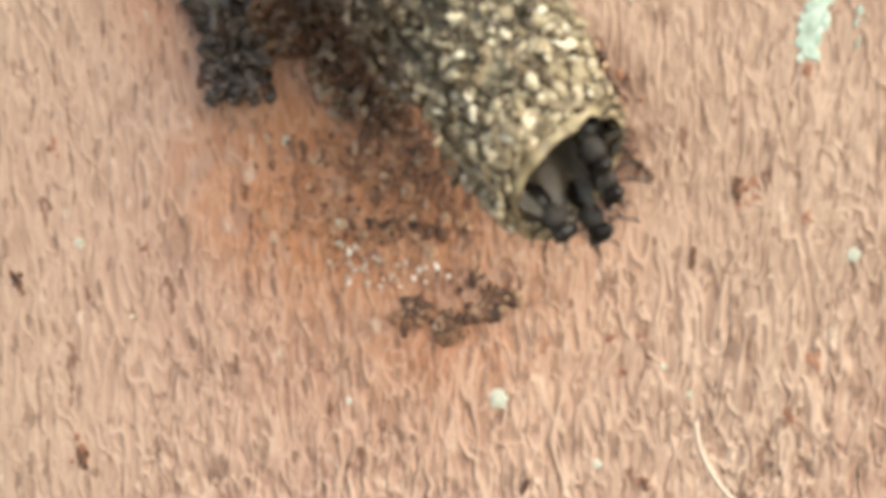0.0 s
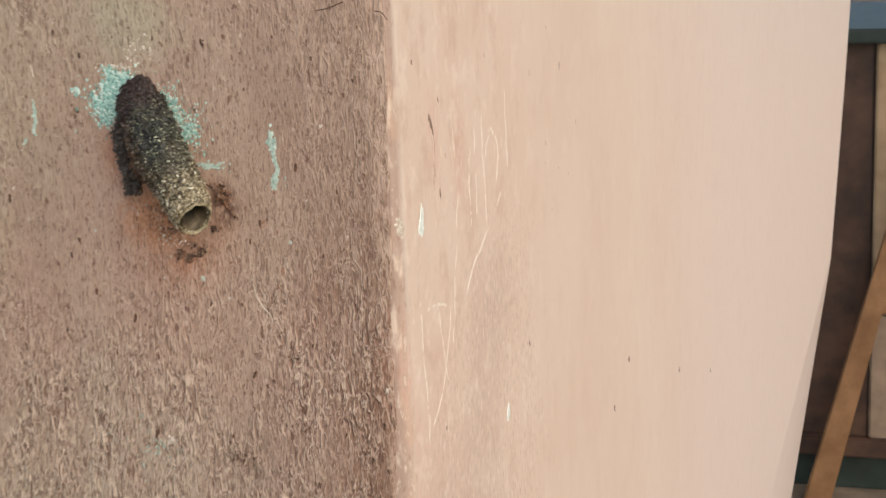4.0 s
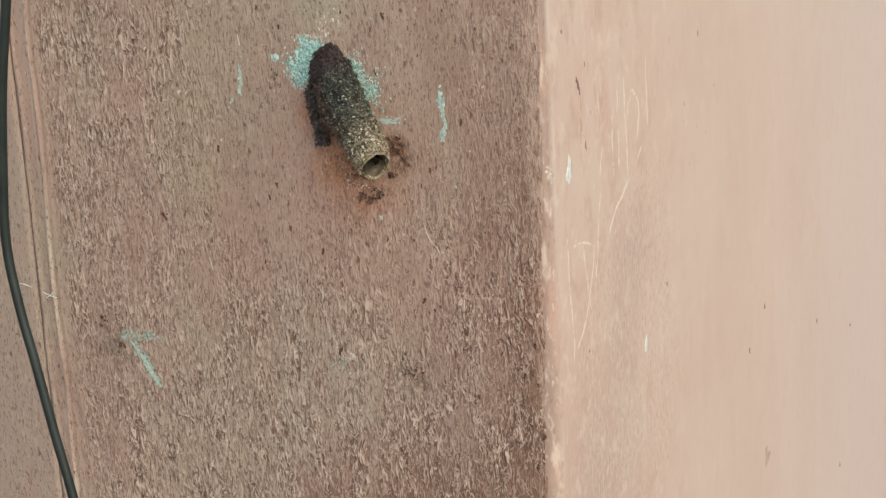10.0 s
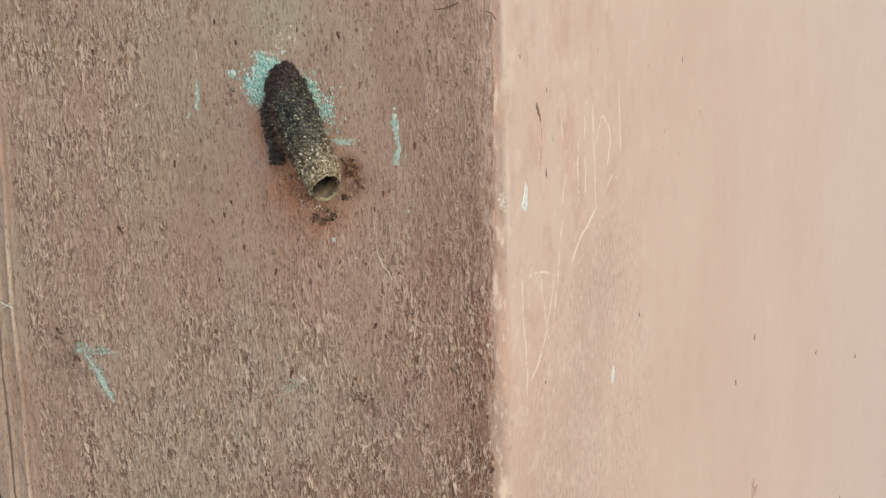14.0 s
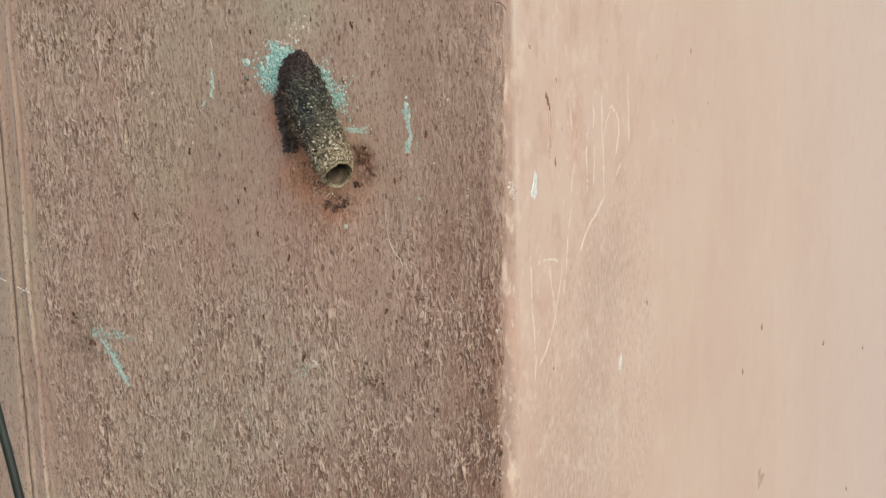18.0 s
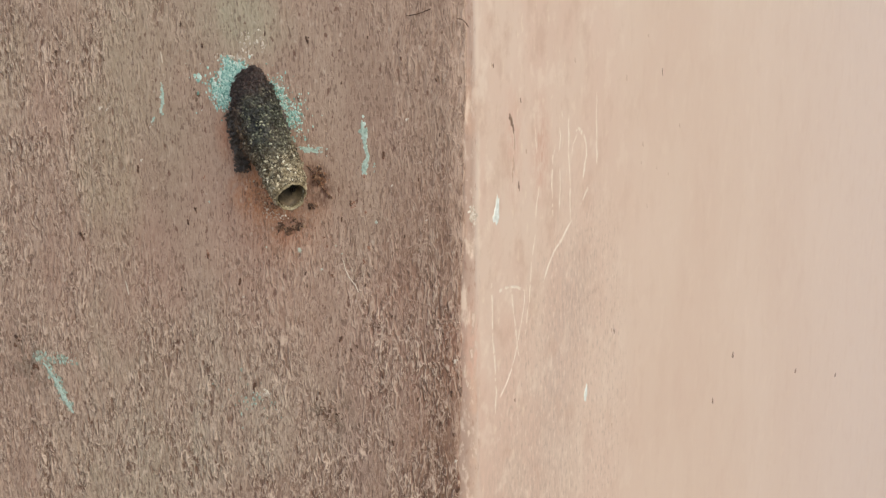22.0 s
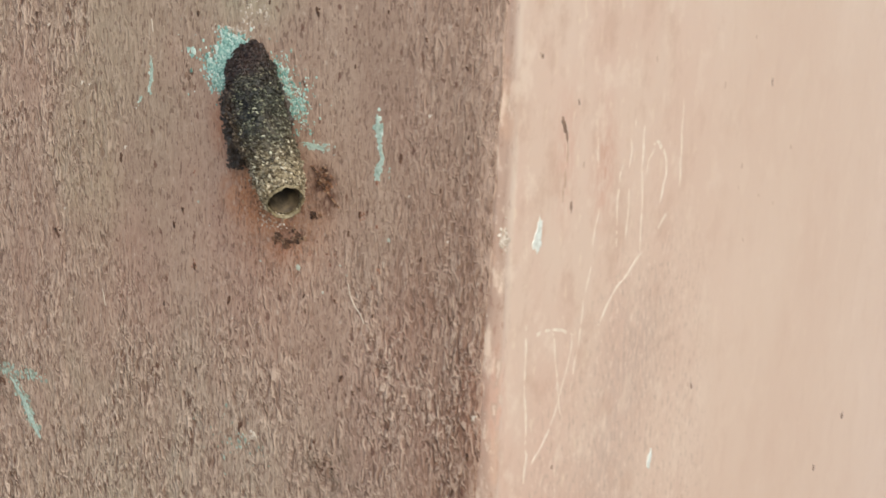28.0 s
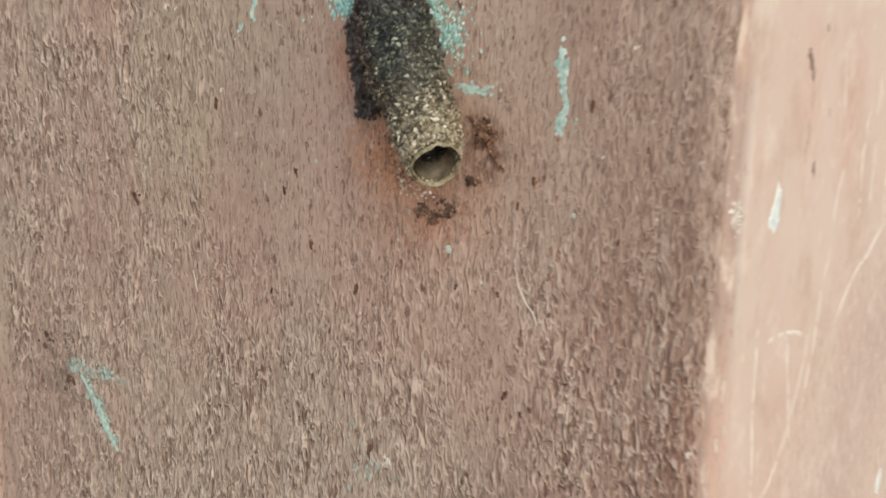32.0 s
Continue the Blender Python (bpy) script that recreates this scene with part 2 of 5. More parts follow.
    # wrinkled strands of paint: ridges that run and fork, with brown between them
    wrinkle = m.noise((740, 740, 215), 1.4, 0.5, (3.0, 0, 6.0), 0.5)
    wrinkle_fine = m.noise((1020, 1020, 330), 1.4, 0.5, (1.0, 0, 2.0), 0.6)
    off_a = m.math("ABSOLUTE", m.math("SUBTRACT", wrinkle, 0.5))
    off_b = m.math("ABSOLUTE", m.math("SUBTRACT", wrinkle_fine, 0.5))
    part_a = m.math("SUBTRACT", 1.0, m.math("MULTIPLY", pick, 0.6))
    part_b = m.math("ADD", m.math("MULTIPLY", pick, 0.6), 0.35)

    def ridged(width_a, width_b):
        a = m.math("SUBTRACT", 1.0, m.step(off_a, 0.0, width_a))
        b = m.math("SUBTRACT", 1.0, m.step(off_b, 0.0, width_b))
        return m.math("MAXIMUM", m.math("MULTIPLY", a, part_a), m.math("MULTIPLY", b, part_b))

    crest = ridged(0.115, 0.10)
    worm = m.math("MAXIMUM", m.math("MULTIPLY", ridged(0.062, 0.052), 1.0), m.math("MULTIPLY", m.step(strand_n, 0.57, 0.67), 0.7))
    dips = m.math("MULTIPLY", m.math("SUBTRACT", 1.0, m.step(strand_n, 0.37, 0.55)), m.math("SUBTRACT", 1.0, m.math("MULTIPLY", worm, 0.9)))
    # crests lightened and dips browned: relief shading put into the colour
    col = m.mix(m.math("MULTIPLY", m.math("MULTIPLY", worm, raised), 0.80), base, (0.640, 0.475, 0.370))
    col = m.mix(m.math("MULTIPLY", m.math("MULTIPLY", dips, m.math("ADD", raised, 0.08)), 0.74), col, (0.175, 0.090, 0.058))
    col = m.mix(m.math("MULTIPLY", m.step(tick_n, 0.59, 0.65), 0.60), col, (0.130, 0.070, 0.050))
    col = m.mix(m.math("MULTIPLY", m.step(m.noise((900, 900, 400), 2.0, 0.5, (1.0, 0, 8.0)), 0.66, 0.74), 0.45), col, (0.580, 0.460, 0.370))
    flecks = m.step(m.noise((520, 520, 260), 3.0, 0.6, (4.4, 0, 7.7)), 0.648, 0.685)
    col = m.mix(m.math("MULTIPLY", flecks, 0.75), col, (0.120, 0.048, 0.030))
    # peach paint creeping over from the corner in flecks
    creep = m.math("MULTIPLY", m.step(x, -9.0, -1.5), m.step(m.math("ADD", m.noise((420, 420, 130), 3.0, 0.6, (0, 0, 5.5)), m.math("MULTIPLY", x, 0.012)), 0.44, 0.50))
    col = m.mix(m.math("MULTIPLY", creep, 0.55), col, (0.520, 0.365, 0.285))
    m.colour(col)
    m.bump(m.math("MULTIPLY", m.math("SUBTRACT", crest, m.math("MULTIPLY", dips, 0.5)), raised), 0.00028, 1.0)
    m.bump(fine, 0.00012, 0.8)
    return m.m


def smooth_paint():
    m = Mat("smooth_peach_paint", 0.5)
    grain = m.noise((600, 260, 170), 4.0, 0.6)
    wide = m.noise((30, 11, 8), 5.0, 0.65, (0, 2.0, 0.4))
    cloud = m.noise((26, 26, 12), 3.0, 0.6)
    base = m.ramp(wide, [(0.30, (0.610, 0.440, 0.348)), (0.52, (0.640, 0.478, 0.382)), (0.75, (0.668, 0.508, 0.415))])
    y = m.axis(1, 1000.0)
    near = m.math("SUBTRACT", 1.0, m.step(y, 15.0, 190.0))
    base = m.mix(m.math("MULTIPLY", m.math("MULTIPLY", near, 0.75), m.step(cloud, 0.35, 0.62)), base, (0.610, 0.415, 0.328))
    # paint paler and greyer with depth, partly its sheen put into the colour
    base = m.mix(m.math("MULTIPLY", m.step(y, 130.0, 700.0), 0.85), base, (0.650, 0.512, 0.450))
    # a thick bead of paint that wanders down beside the corner
    z = m.axis(2, 1000.0, -1200.0)
    bead = m.math("ADD", m.math("MULTIPLY", m.step(z, -45.0, 45.0), 3.0), 2.0)
    bead = m.math("ADD", bead, m.math("MULTIPLY", m.math("SUBTRACT", m.noise((60, 60, 45), 3.0, 0.6, (2, 8, 4)), 0.5), 3.0))
    ridge = m.math("SUBTRACT", 1.0, m.step(m.math("ABSOLUTE", m.math("SUBTRACT", y, bead)), 0.2, 2.2))
    # the bead's highlight is put into the colour as a paler line
    base = m.mix(m.math("MULTIPLY", ridge, m.math("ADD", m.math("MULTIPLY", m.step(cloud, 0.30, 0.55), 0.6), 0.3)), base, (0.690, 0.550, 0.450))
    rub = m.math("SUBTRACT", 1.0, m.step(y, 0.0, 0.7))
    base = m.mix(m.math("MULTIPLY", m.math("MULTIPLY", rub, m.step(m.noise((500, 500, 160), 3.0), 0.40, 0.55)), 0.85), base, (0.360, 0.215, 0.160))
    base = m.mix(m.math("MULTIPLY", m.math("MULTIPLY", m.step(grain, 0.56, 0.68), near), 0.32), base, (0.520, 0.350, 0.255))
    base = m.mix(m.math("MULTIPLY", m.math("MULTIPLY", m.step(m.noise((900, 300, 150), 3.0, 0.6, (0, 3, 7)), 0.60, 0.68), near), 0.45), base, (0.760, 0.620, 0.480))
    wave = m.math("MULTIPLY", m.math("SUBTRACT", m.noise((90, 90, 60), 4.0, 0.65, (5, 3, 1)), 0.5), 6.0)
    bend = m.math("SUBTRACT", 1.0, m.step(m.math("ADD", y, wave), 2.0, 6.0))
    speck = m.noise((700, 700, 260), 4.0, 0.65, (0, 5.0, 1.0))
    # worn speckled edge; a broader rounding's shade is put into its colour too
    worn = m.math("SUBTRACT", 1.0, m.step(m.math("ADD", y, m.math("MULTIPLY", m.math("SUBTRACT", speck, 0.5), 2.6)), 0.9, 4.0))
    # the rounding is toned down in colour to offset the light it catches
    base = m.mix(m.math("MULTIPLY", bend, 0.6), base, (0.510, 0.390, 0.320))
    base = m.mix(m.math("MULTIPLY", worn, 0.8), base, (0.315, 0.205, 0.160))
    base = m.mix(m.math("MULTIPLY", m.math("MULTIPLY", bend, m.step(speck, 0.55, 0.66)), 0.7), base, (0.260, 0.150, 0.110))
    base = m.mix(m.math("MULTIPLY", m.math("MULTIPLY", bend, m.math("SUBTRACT", 1.0, m.step(speck, 0.32, 0.44))), 0.7), base, (0.640, 0.500, 0.400))
    for centre, radii, tone, much in (
        ((0, 0.029, 1.227), (0.02, 0.009, 0.022), (0.580, 0.350, 0.265), 0.7),
        ((0, 0.050, 1.221), (0.02, 0.010, 0.020), (0.570, 0.350, 0.265), 1.0),
        ((0, 0.076, 1.170), (0.02, 0.030, 0.026), (0.500, 0.360, 0.290), 0.9),
        ((0, 0.062, 1.145), (0.02, 0.026, 0.030), (0.520, 0.380, 0.310), 0.8),
        ((0, 0.030, 1.105), (0.02, 0.070, 0.055), (0.480, 0.340, 0.265), 0.8),
        ((0, 0.0022, 1.176), (0.02, 0.004, 0.022), (0.560, 0.340, 0.262), 0.6),
    ):
        w = m.math("MULTIPLY", m.blob(centre, radii), m.step(speck, 0.36, 0.60))
        base = m.mix(m.math("MULTIPLY", w, 1.3 * much, True), base, tone)
    fleck = m.noise((900, 620, 330), 3.0, 0.62, (0, 4.0, 9.0))
    zone = m.step(m.math("ADD", m.blob((0, 0.075, 1.135), (0.05, 0.075, 0.085)), m.math("MULTIPLY", cloud, 0.5)), 0.30, 0.65)
    base = m.mix(m.math("MULTIPLY", m.math("MULTIPLY", m.step(fleck, 0.55, 0.64), zone), 0.62), base, (0.430, 0.310, 0.240))
    base = m.mix(m.math("MULTIPLY", m.math("MULTIPLY", m.math("SUBTRACT", 1.0, m.step(fleck, 0.34, 0.43)), zone), 0.6), base, (0.740, 0.600, 0.500))
    mott = m.noise((220, 70, 60), 5.0, 0.65, (0, 1.3, 2.2))
    base = m.mix(m.math("MULTIPLY", m.math("MULTIPLY", m.step(mott, 0.50, 0.66), m.math("ADD", m.math("MULTIPLY", near, 0.45), 0.12)), 1.0), base, (0.500, 0.325, 0.240))
    base = m.mix(m.math("MULTIPLY", m.math("MULTIPLY", m.step(m.noise((300, 80, 80), 4.0, 0.6, (0, 7.7, 3.1)), 0.54, 0.68), m.math("ADD", m.math("MULTIPLY", near, 0.4), 0.15)), 1.0), base, (0.740, 0.590, 0.480))
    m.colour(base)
    m.bump(mott, 0.0004, 0.5)
    m.bump(grain, 0.00014, 0.45)
    m.bump(cloud, 0.0008, 0.3)
    return m.m


def plain_noise(name, a, b, scale, roughness=0.7, bump=0.0002, pos=(0.35, 0.65)):
    m = Mat(name, roughness)
    n = m.noise((scale,) * 3, 4.0, 0.6)
    m.colour(m.ramp(n, [(pos[0], a), (pos[1], b)]))
    m.bump(n, bump, 0.8)
    return m.m


def chip_material(name, per_object):
    """Resin-bound crumbs: blackish green at the root of the tube, straw-coloured at its mouth."""
    m = Mat(name, 0.5)
    r = m.piece() if per_object else m.island()
    pale = m.ramp(r, [(0.0, (0.060, 0.038, 0.020)), (0.30, (0.175, 0.130, 0.074)), (0.72, (0.350, 0.290, 0.188)), (0.93, (0.540, 0.450, 0.325)), (1.0, (0.700, 0.660, 0.560))])
    dark = m.ramp(r, [(0.0, (0.008, 0.007, 0.006)), (0.45, (0.012, 0.011, 0.008)), (0.74, (0.038, 0.037, 0.022)), (0.90, (0.130, 0.128, 0.078)), (1.0, (0.400, 0.400, 0.280))])
    if per_object:
        m.colour(pale)
    else:
        z = m.axis(2, 1000.0, -1200.0)
        x = m.axis(0, 1000.0)
        along = m.math("SUBTRACT", m.math("MULTIPLY", x, 0.5), m.math("MULTIPLY", z, 0.86))
        f = m.step(m.math("ADD", along, m.math("MULTIPLY", m.noise((300, 300, 300), 2.0), 18.0)), -51.0, -26.0)
        top = m.step(m.math("ADD", along, m.math("MULTIPLY", m.noise((350, 350, 350), 2.0, 0.5, (4, 4, 4)), 14.0)), -63.0, -53.0)
        across = m.math("ADD", m.math("ADD", m.math("MULTIPLY", x, 0.86), m.math("MULTIPLY", z, 0.5)), m.math("MULTIPLY", m.noise((420, 420, 420), 3.0, 0.6, (1, 7, 3)), 7.0))
        moss = m.ramp(r, [(0.0, (0.014, 0.013, 0.010)), (0.45, (0.024, 0.025, 0.017)), (0.80, (0.064, 0.070, 0.048)), (1.0, (0.210, 0.216, 0.150))])
        patch = m.math("MULTIPLY", m.step(m.noise((260, 260, 260), 3.0, 0.6, (2, 5, 8)), 0.44, 0.56), m.step(across, -30.0, -26.0))
        tarry = m.ramp(r, [(0.0, (0.022, 0.013, 0.008)), (0.7, (0.075, 0.046, 0.030)), (1.0, (0.190, 0.130, 0.086))])
        body = m.mix(m.step(across, -31.5, -27.5), tarry, m.mix(patch, dark, moss))
        m.colour(m.mix(top, m.ramp(r, [(0.0, (0.010, 0.006, 0.005)), (1.0, (0.048, 0.026, 0.021))]), m.mix(f, body, pale)))
    return m.m


def island_mix(name, stops, roughness=0.55):
    m = Mat(name, roughness)
    m.colour(m.ramp(m.island(), list(stops)))
    m.bump(m.noise((900, 900, 900), 3.0), 0.0002, 0.7)
    return m.m


ROUGH = rough_paint()
TEAL_PALE = island_mix("pale_green_paint", ((0.0, (0.280, 0.370, 0.310)), (0.5, (0.380, 0.490, 0.420)), (1.0, (0.560, 0.640, 0.580))), 0.6)
PALE_WORN = island_mix("worn_pale_paint", ((0.0, (0.360, 0.280, 0.220)), (0.6, (0.520, 0.430, 0.350)), (1.0, (0.680, 0.600, 0.520))), 0.7)
RUSTY = plain_noise("reddish_resin_smear", (0.150, 0.058, 0.034), (0.340, 0.165, 0.105), 900, 0.6)
PALE_GREEN = plain_noise("pale_green_dot_paint", (0.330, 0.330, 0.260), (0.500, 0.520, 0.440), 900, 0.65)
GREEN_PAINT = plain_noise("streaky_green_paint", (0.240, 0.300, 0.250), (0.440, 0.540, 0.470), 1100, 0.65, 0.0002, (0.3, 0.6))
TEAL_DULL = island_mix("worn_green_paint", ((0.0, (0.210, 0.235, 0.185)), (0.5, (0.270, 0.320, 0.260)), (1.0, (0.380, 0.470, 0.400))), 0.7)
TEAL = island_mix("old_teal_paint", ((0.0, (0.100, 0.220, 0.185)), (0.35, (0.230, 0.420, 0.365)), (0.75, (0.400, 0.580, 0.510)), (1.0, (0.690, 0.750, 0.690))), 0.6)
SMOOTH = smooth_paint()
SMUDGE = plain_noise("brownish_smudge", (0.440, 0.290, 0.215), (0.560, 0.400, 0.310), 300, 0.7)
PALE = plain_noise("chipped_white_paint", (0.560, 0.560, 0.500), (0.760, 0.770, 0.720), 900, 0.6)
DIRT = plain_noise("dark_dirt", (0.036, 0.018, 0.011), (0.150, 0.072, 0.042), 1100, 0.8)
BROWN_DIRT = plain_noise("brown_dirt", (0.090, 0.050, 0.032), (0.300, 0.190, 0.135), 700, 0.8)
SCRATCH = plain_noise("scratched_paint", (0.680, 0.545, 0.440), (0.800, 0.690, 0.570), 500, 0.6)
RESIN = plain_noise("black_resin", (0.016, 0.012, 0.010), (0.085, 0.062, 0.050), 700, 0.5, 0.0006)
WAX = plain_noise("pale_wax", (0.120, 0.090, 0.048), (0.340, 0.275, 0.165), 1100, 0.5)

BROWN_RESIN = plain_noise("brown_crumbly_resin", (0.055, 0.030, 0.018), (0.210, 0.120, 0.070), 900, 0.6, 0.0008)


def lining_material():
    """Pale wax at the lip, the hole's shade in its colour deeper in."""
    m = Mat("brown_wax_lining", 0.6)
    n = m.noise((500, 500, 500), 4.0, 0.6)
    way = m.math("SUBTRACT", m.math("MULTIPLY", m.axis(0, 1000.0), 0.5), m.math("MULTIPLY", m.axis(2, 1000.0, -1200.0), 0.86))
    lip = m.step(m.math("ADD", way, m.math("MULTIPLY", n, 3.0)), -39.0, -35.5)
    m.colour(m.mix(lip, (0.018, 0.013, 0.008), m.ramp(n, [(0.35, (0.055, 0.037, 0.021)), (0.65, (0.165, 0.118, 0.068))])))
    m.bump(n, 0.0003, 0.8)
    return m.m


INNER = lining_material()
CRUMB = island_mix("brown_resin_crumb", ((0.0, (0.034, 0.016, 0.009)), (0.45, (0.098, 0.044, 0.024)), (0.80, (0.200, 0.100, 0.054)), (1.0, (0.320, 0.210, 0.135))))
CRUMB_DARK = island_mix("dark_brown_resin_crumb", ((0.0, (0.060, 0.030, 0.017)), (0.5, (0.170, 0.088, 0.050)), (0.85, (0.210, 0.140, 0.090)), (1.0, (0.340, 0.250, 0.170))))
CRUMB_WARM = island_mix("reddish_resin_crumb", ((0.0, (0.100, 0.042, 0.020)), (0.45, (0.260, 0.115, 0.058)), (0.8, (0.340, 0.170, 0.092)), (1.0, (0.420, 0.290, 0.190))))
CHIP = chip_material("resin_crumbs", False)
CHIP_ONE = chip_material("resin_crumb", True)
RUBBER = plain_noise("black_rubber", (0.012, 0.017, 0.014), (0.022, 0.028, 0.024), 120, 0.42, 0.00005)
EARTH = plain_noise("brown_earth", (0.070, 0.050, 0.034), (0.140, 0.100, 0.070), 9, 0.9, 0.01)
BROWN_WOOD = plain_noise("brown_varnished_wood", (0.150, 0.070, 0.028), (0.260, 0.130, 0.060), 12, 0.5, 0.0004)
TAN_WOOD = plain_noise("tan_bare_wood", (0.260, 0.170, 0.100), (0.380, 0.260, 0.160), 14, 0.6, 0.0004)
DARK_WOOD = plain_noise("dark_wood_and_shade", (0.030, 0.014, 0.009), (0.075, 0.036, 0.022), 14, 0.5, 0.0004)
GREY_WOOD = plain_noise("greyish_brown_wood", (0.160, 0.105, 0.075), (0.250, 0.175, 0.125), 14, 0.6, 0.0004)
DARK_GREEN = plain_noise("dark_green_paint", (0.010, 0.016, 0.013), (0.022, 0.032, 0.027), 12, 0.5, 0.0004)
BEE_BLACK = plain_noise("black_chitin", (0.005, 0.004, 0.004), (0.018, 0.014, 0.012), 1500, 0.36, 0.00005)
BEE_BLACK.node_tree.nodes["Principled BSDF"].inputs["Specular IOR Level"].default_value = 0.25
BEE_FUZZ = plain_noise("dark_brown_fuzz", (0.008, 0.006, 0.005), (0.032, 0.025, 0.020), 2500, 0.8, 0.0001)


def wing_material():
    m = Mat("clear_smoky_wing", 0.15)
    m.colour((0.30, 0.28, 0.25))
    m.bsdf.inputs["Alpha"].default_value = 0.09
    return m.m


WING = wing_material()


# ---- building helpers ----
def mesh_object(name, verts, faces, material, parent=None, smooth=False):
    me = bpy.data.meshes.new(name)
    me.from_pydata([tuple(v) for v in verts], [], faces)
    me.materials.append(material)
    if smooth:
        me.polygons.foreach_set("use_smooth", [True] * len(me.polygons))
    ob = new(name, me)
    if parent is not None:
        ob.parent = parent
    return ob


def part(name, bm, material, parent, label="", smooth=False):
    me = bpy.data.meshes.new(name)
    bm.to_mesh(me)
    bm.free()
    me.materials.append(material)
    if smooth:
        me.polygons.foreach_set("use_smooth", [True] * len(me.polygons))
    ob = new(name, me)
    ob.parent = parent
    if label:
        ob["label"] = label
    return ob


def box(bm, lo, hi, bevel=0.0):
    c = [(a + b) / 2 for a, b in zip(lo, hi)]
    s = [abs(b - a) for a, b in zip(lo, hi)]
    got = bmesh.ops.create_cube(bm, size=1.0, matrix=Matrix.Translation(c) @ Matrix.Diagonal((*s, 1)))
    if bevel:
        es = {e for v in got["verts"] for e in v.link_edges}
        bmesh.ops.bevel(bm, geom=list(es), offset=bevel, segments=2, affect="EDGES")


class Lattice:
    """Smooth random field on a plane, for relief."""

    def __init__(self, seed, n=256):
        self.n = n
        self.v = np.random.RandomState(seed).rand(n, n)

    def __call__(self, u, v):
        iu, iv = np.floor(u).astype(int), np.floor(v).astype(int)
        fu, fv = u - iu, v - iv
        fu, fv = fu * fu * (3 - 2 * fu), fv * fv * (3 - 2 * fv)
        n = self.n
        g = self.v
        a, b = g[iu % n, iv % n], g[(iu + 1) % n, iv % n]
        c, d = g[iu % n, (iv + 1) % n], g[(iu + 1) % n, (iv + 1) % n]
        return (a * (1 - fu) + b * fu) * (1 - fv) + (c * (1 - fu) + d * fu) * fv


LA, LB, LC, LD = Lattice(1), Lattice(2), Lattice(3), Lattice(4)


def joint_x(z):
    """Where the two planks meet, in mm."""
    return -172.4 + 0.0197 * np.clip(np.asarray(z, float), -150, 110)


def relief(x, z):
    """Height of the rough front in mm, x and z in mm from the nest mark."""
    x, z = np.asarray(x, float), np.asarray(z, float)
    wob = 1.6 * (LD(x / 9 + 40, z / 14 + 40) - 0.5)
    streak = LA(x / 0.95 + wob + 300, z / 3.6 + 300) * 0.6 + LB(x / 1.7 + wob + 300, z / 6.5 + 300) * 0.4
    coarse = LC(x / 26 + 60, z / 40 + 60)
    rough = 0.30 + 0.75 * np.clip((-x - 95) / 30, 0, 1) * np.clip(coarse * 2 - 0.4, 0, 1) + 0.45 * np.clip((x + 45) / 35, 0, 1) + 0.25 * np.clip((-z - 20) / 40, 0, 1)
    near_nest = np.exp(-(((x + 60) / 26) ** 2 + ((z - 26) / 22) ** 2))
    rough *= 1 - 0.6 * near_nest
    h = 0.36 * rough * (streak - 0.5) + 0.9 * (LC(x / 30 + 20, z / 55 + 20) - 0.5)
    # swollen beads of paint along the joint with the next plank
    bead = np.interp(z, (-93, -60, -38, -29, -7, 7, 90), (-168.3, -167.1, -167.3, -167.6, -166.3, -165.6, -164.0))
    h += 0.8 * np.exp(-((x - bead + 0.5 * (LD(z / 12 + 90, 0 * z + 5) - 0.5)) / 0.6) ** 2)
    h += 0.4 * np.exp(-((x - joint_x(z) - 0.9 + 0.7 * (LD(z / 9 + 30, 0 * z + 9) - 0.5)) / 0.6) ** 2)
    h += 0.25 * np.exp(-((x - bead - 2.2 + 1.2 * (LD(z / 25 + 70, 0 * z + 3) - 0.5)) / 0.8) ** 2)
    return h * np.clip((-x - 2.6) / 3, 0, 1)


def corner_x(z):
    """Where the rough front gives way to the smooth corner, in mm."""
    return -2.6 + 0.028 * np.clip(z, -150, 110) + 0.9 * (LD(np.asarray(z, float) / 5 + 120, 0 * np.asarray(z, float) + 31) - 0.5)


def front_y(x_mm, z_mm):
    """The y of the front surface in metres."""
    return -float(relief(x_mm, z_mm)) * MM


# ---- the walls ----
def grid_faces(nr, nc):
    return [(r * nc + c, r * nc + c + 1, (r + 1) * nc + c + 1, (r + 1) * nc + c) for r in range(nr - 1) for c in range(nc - 1)]


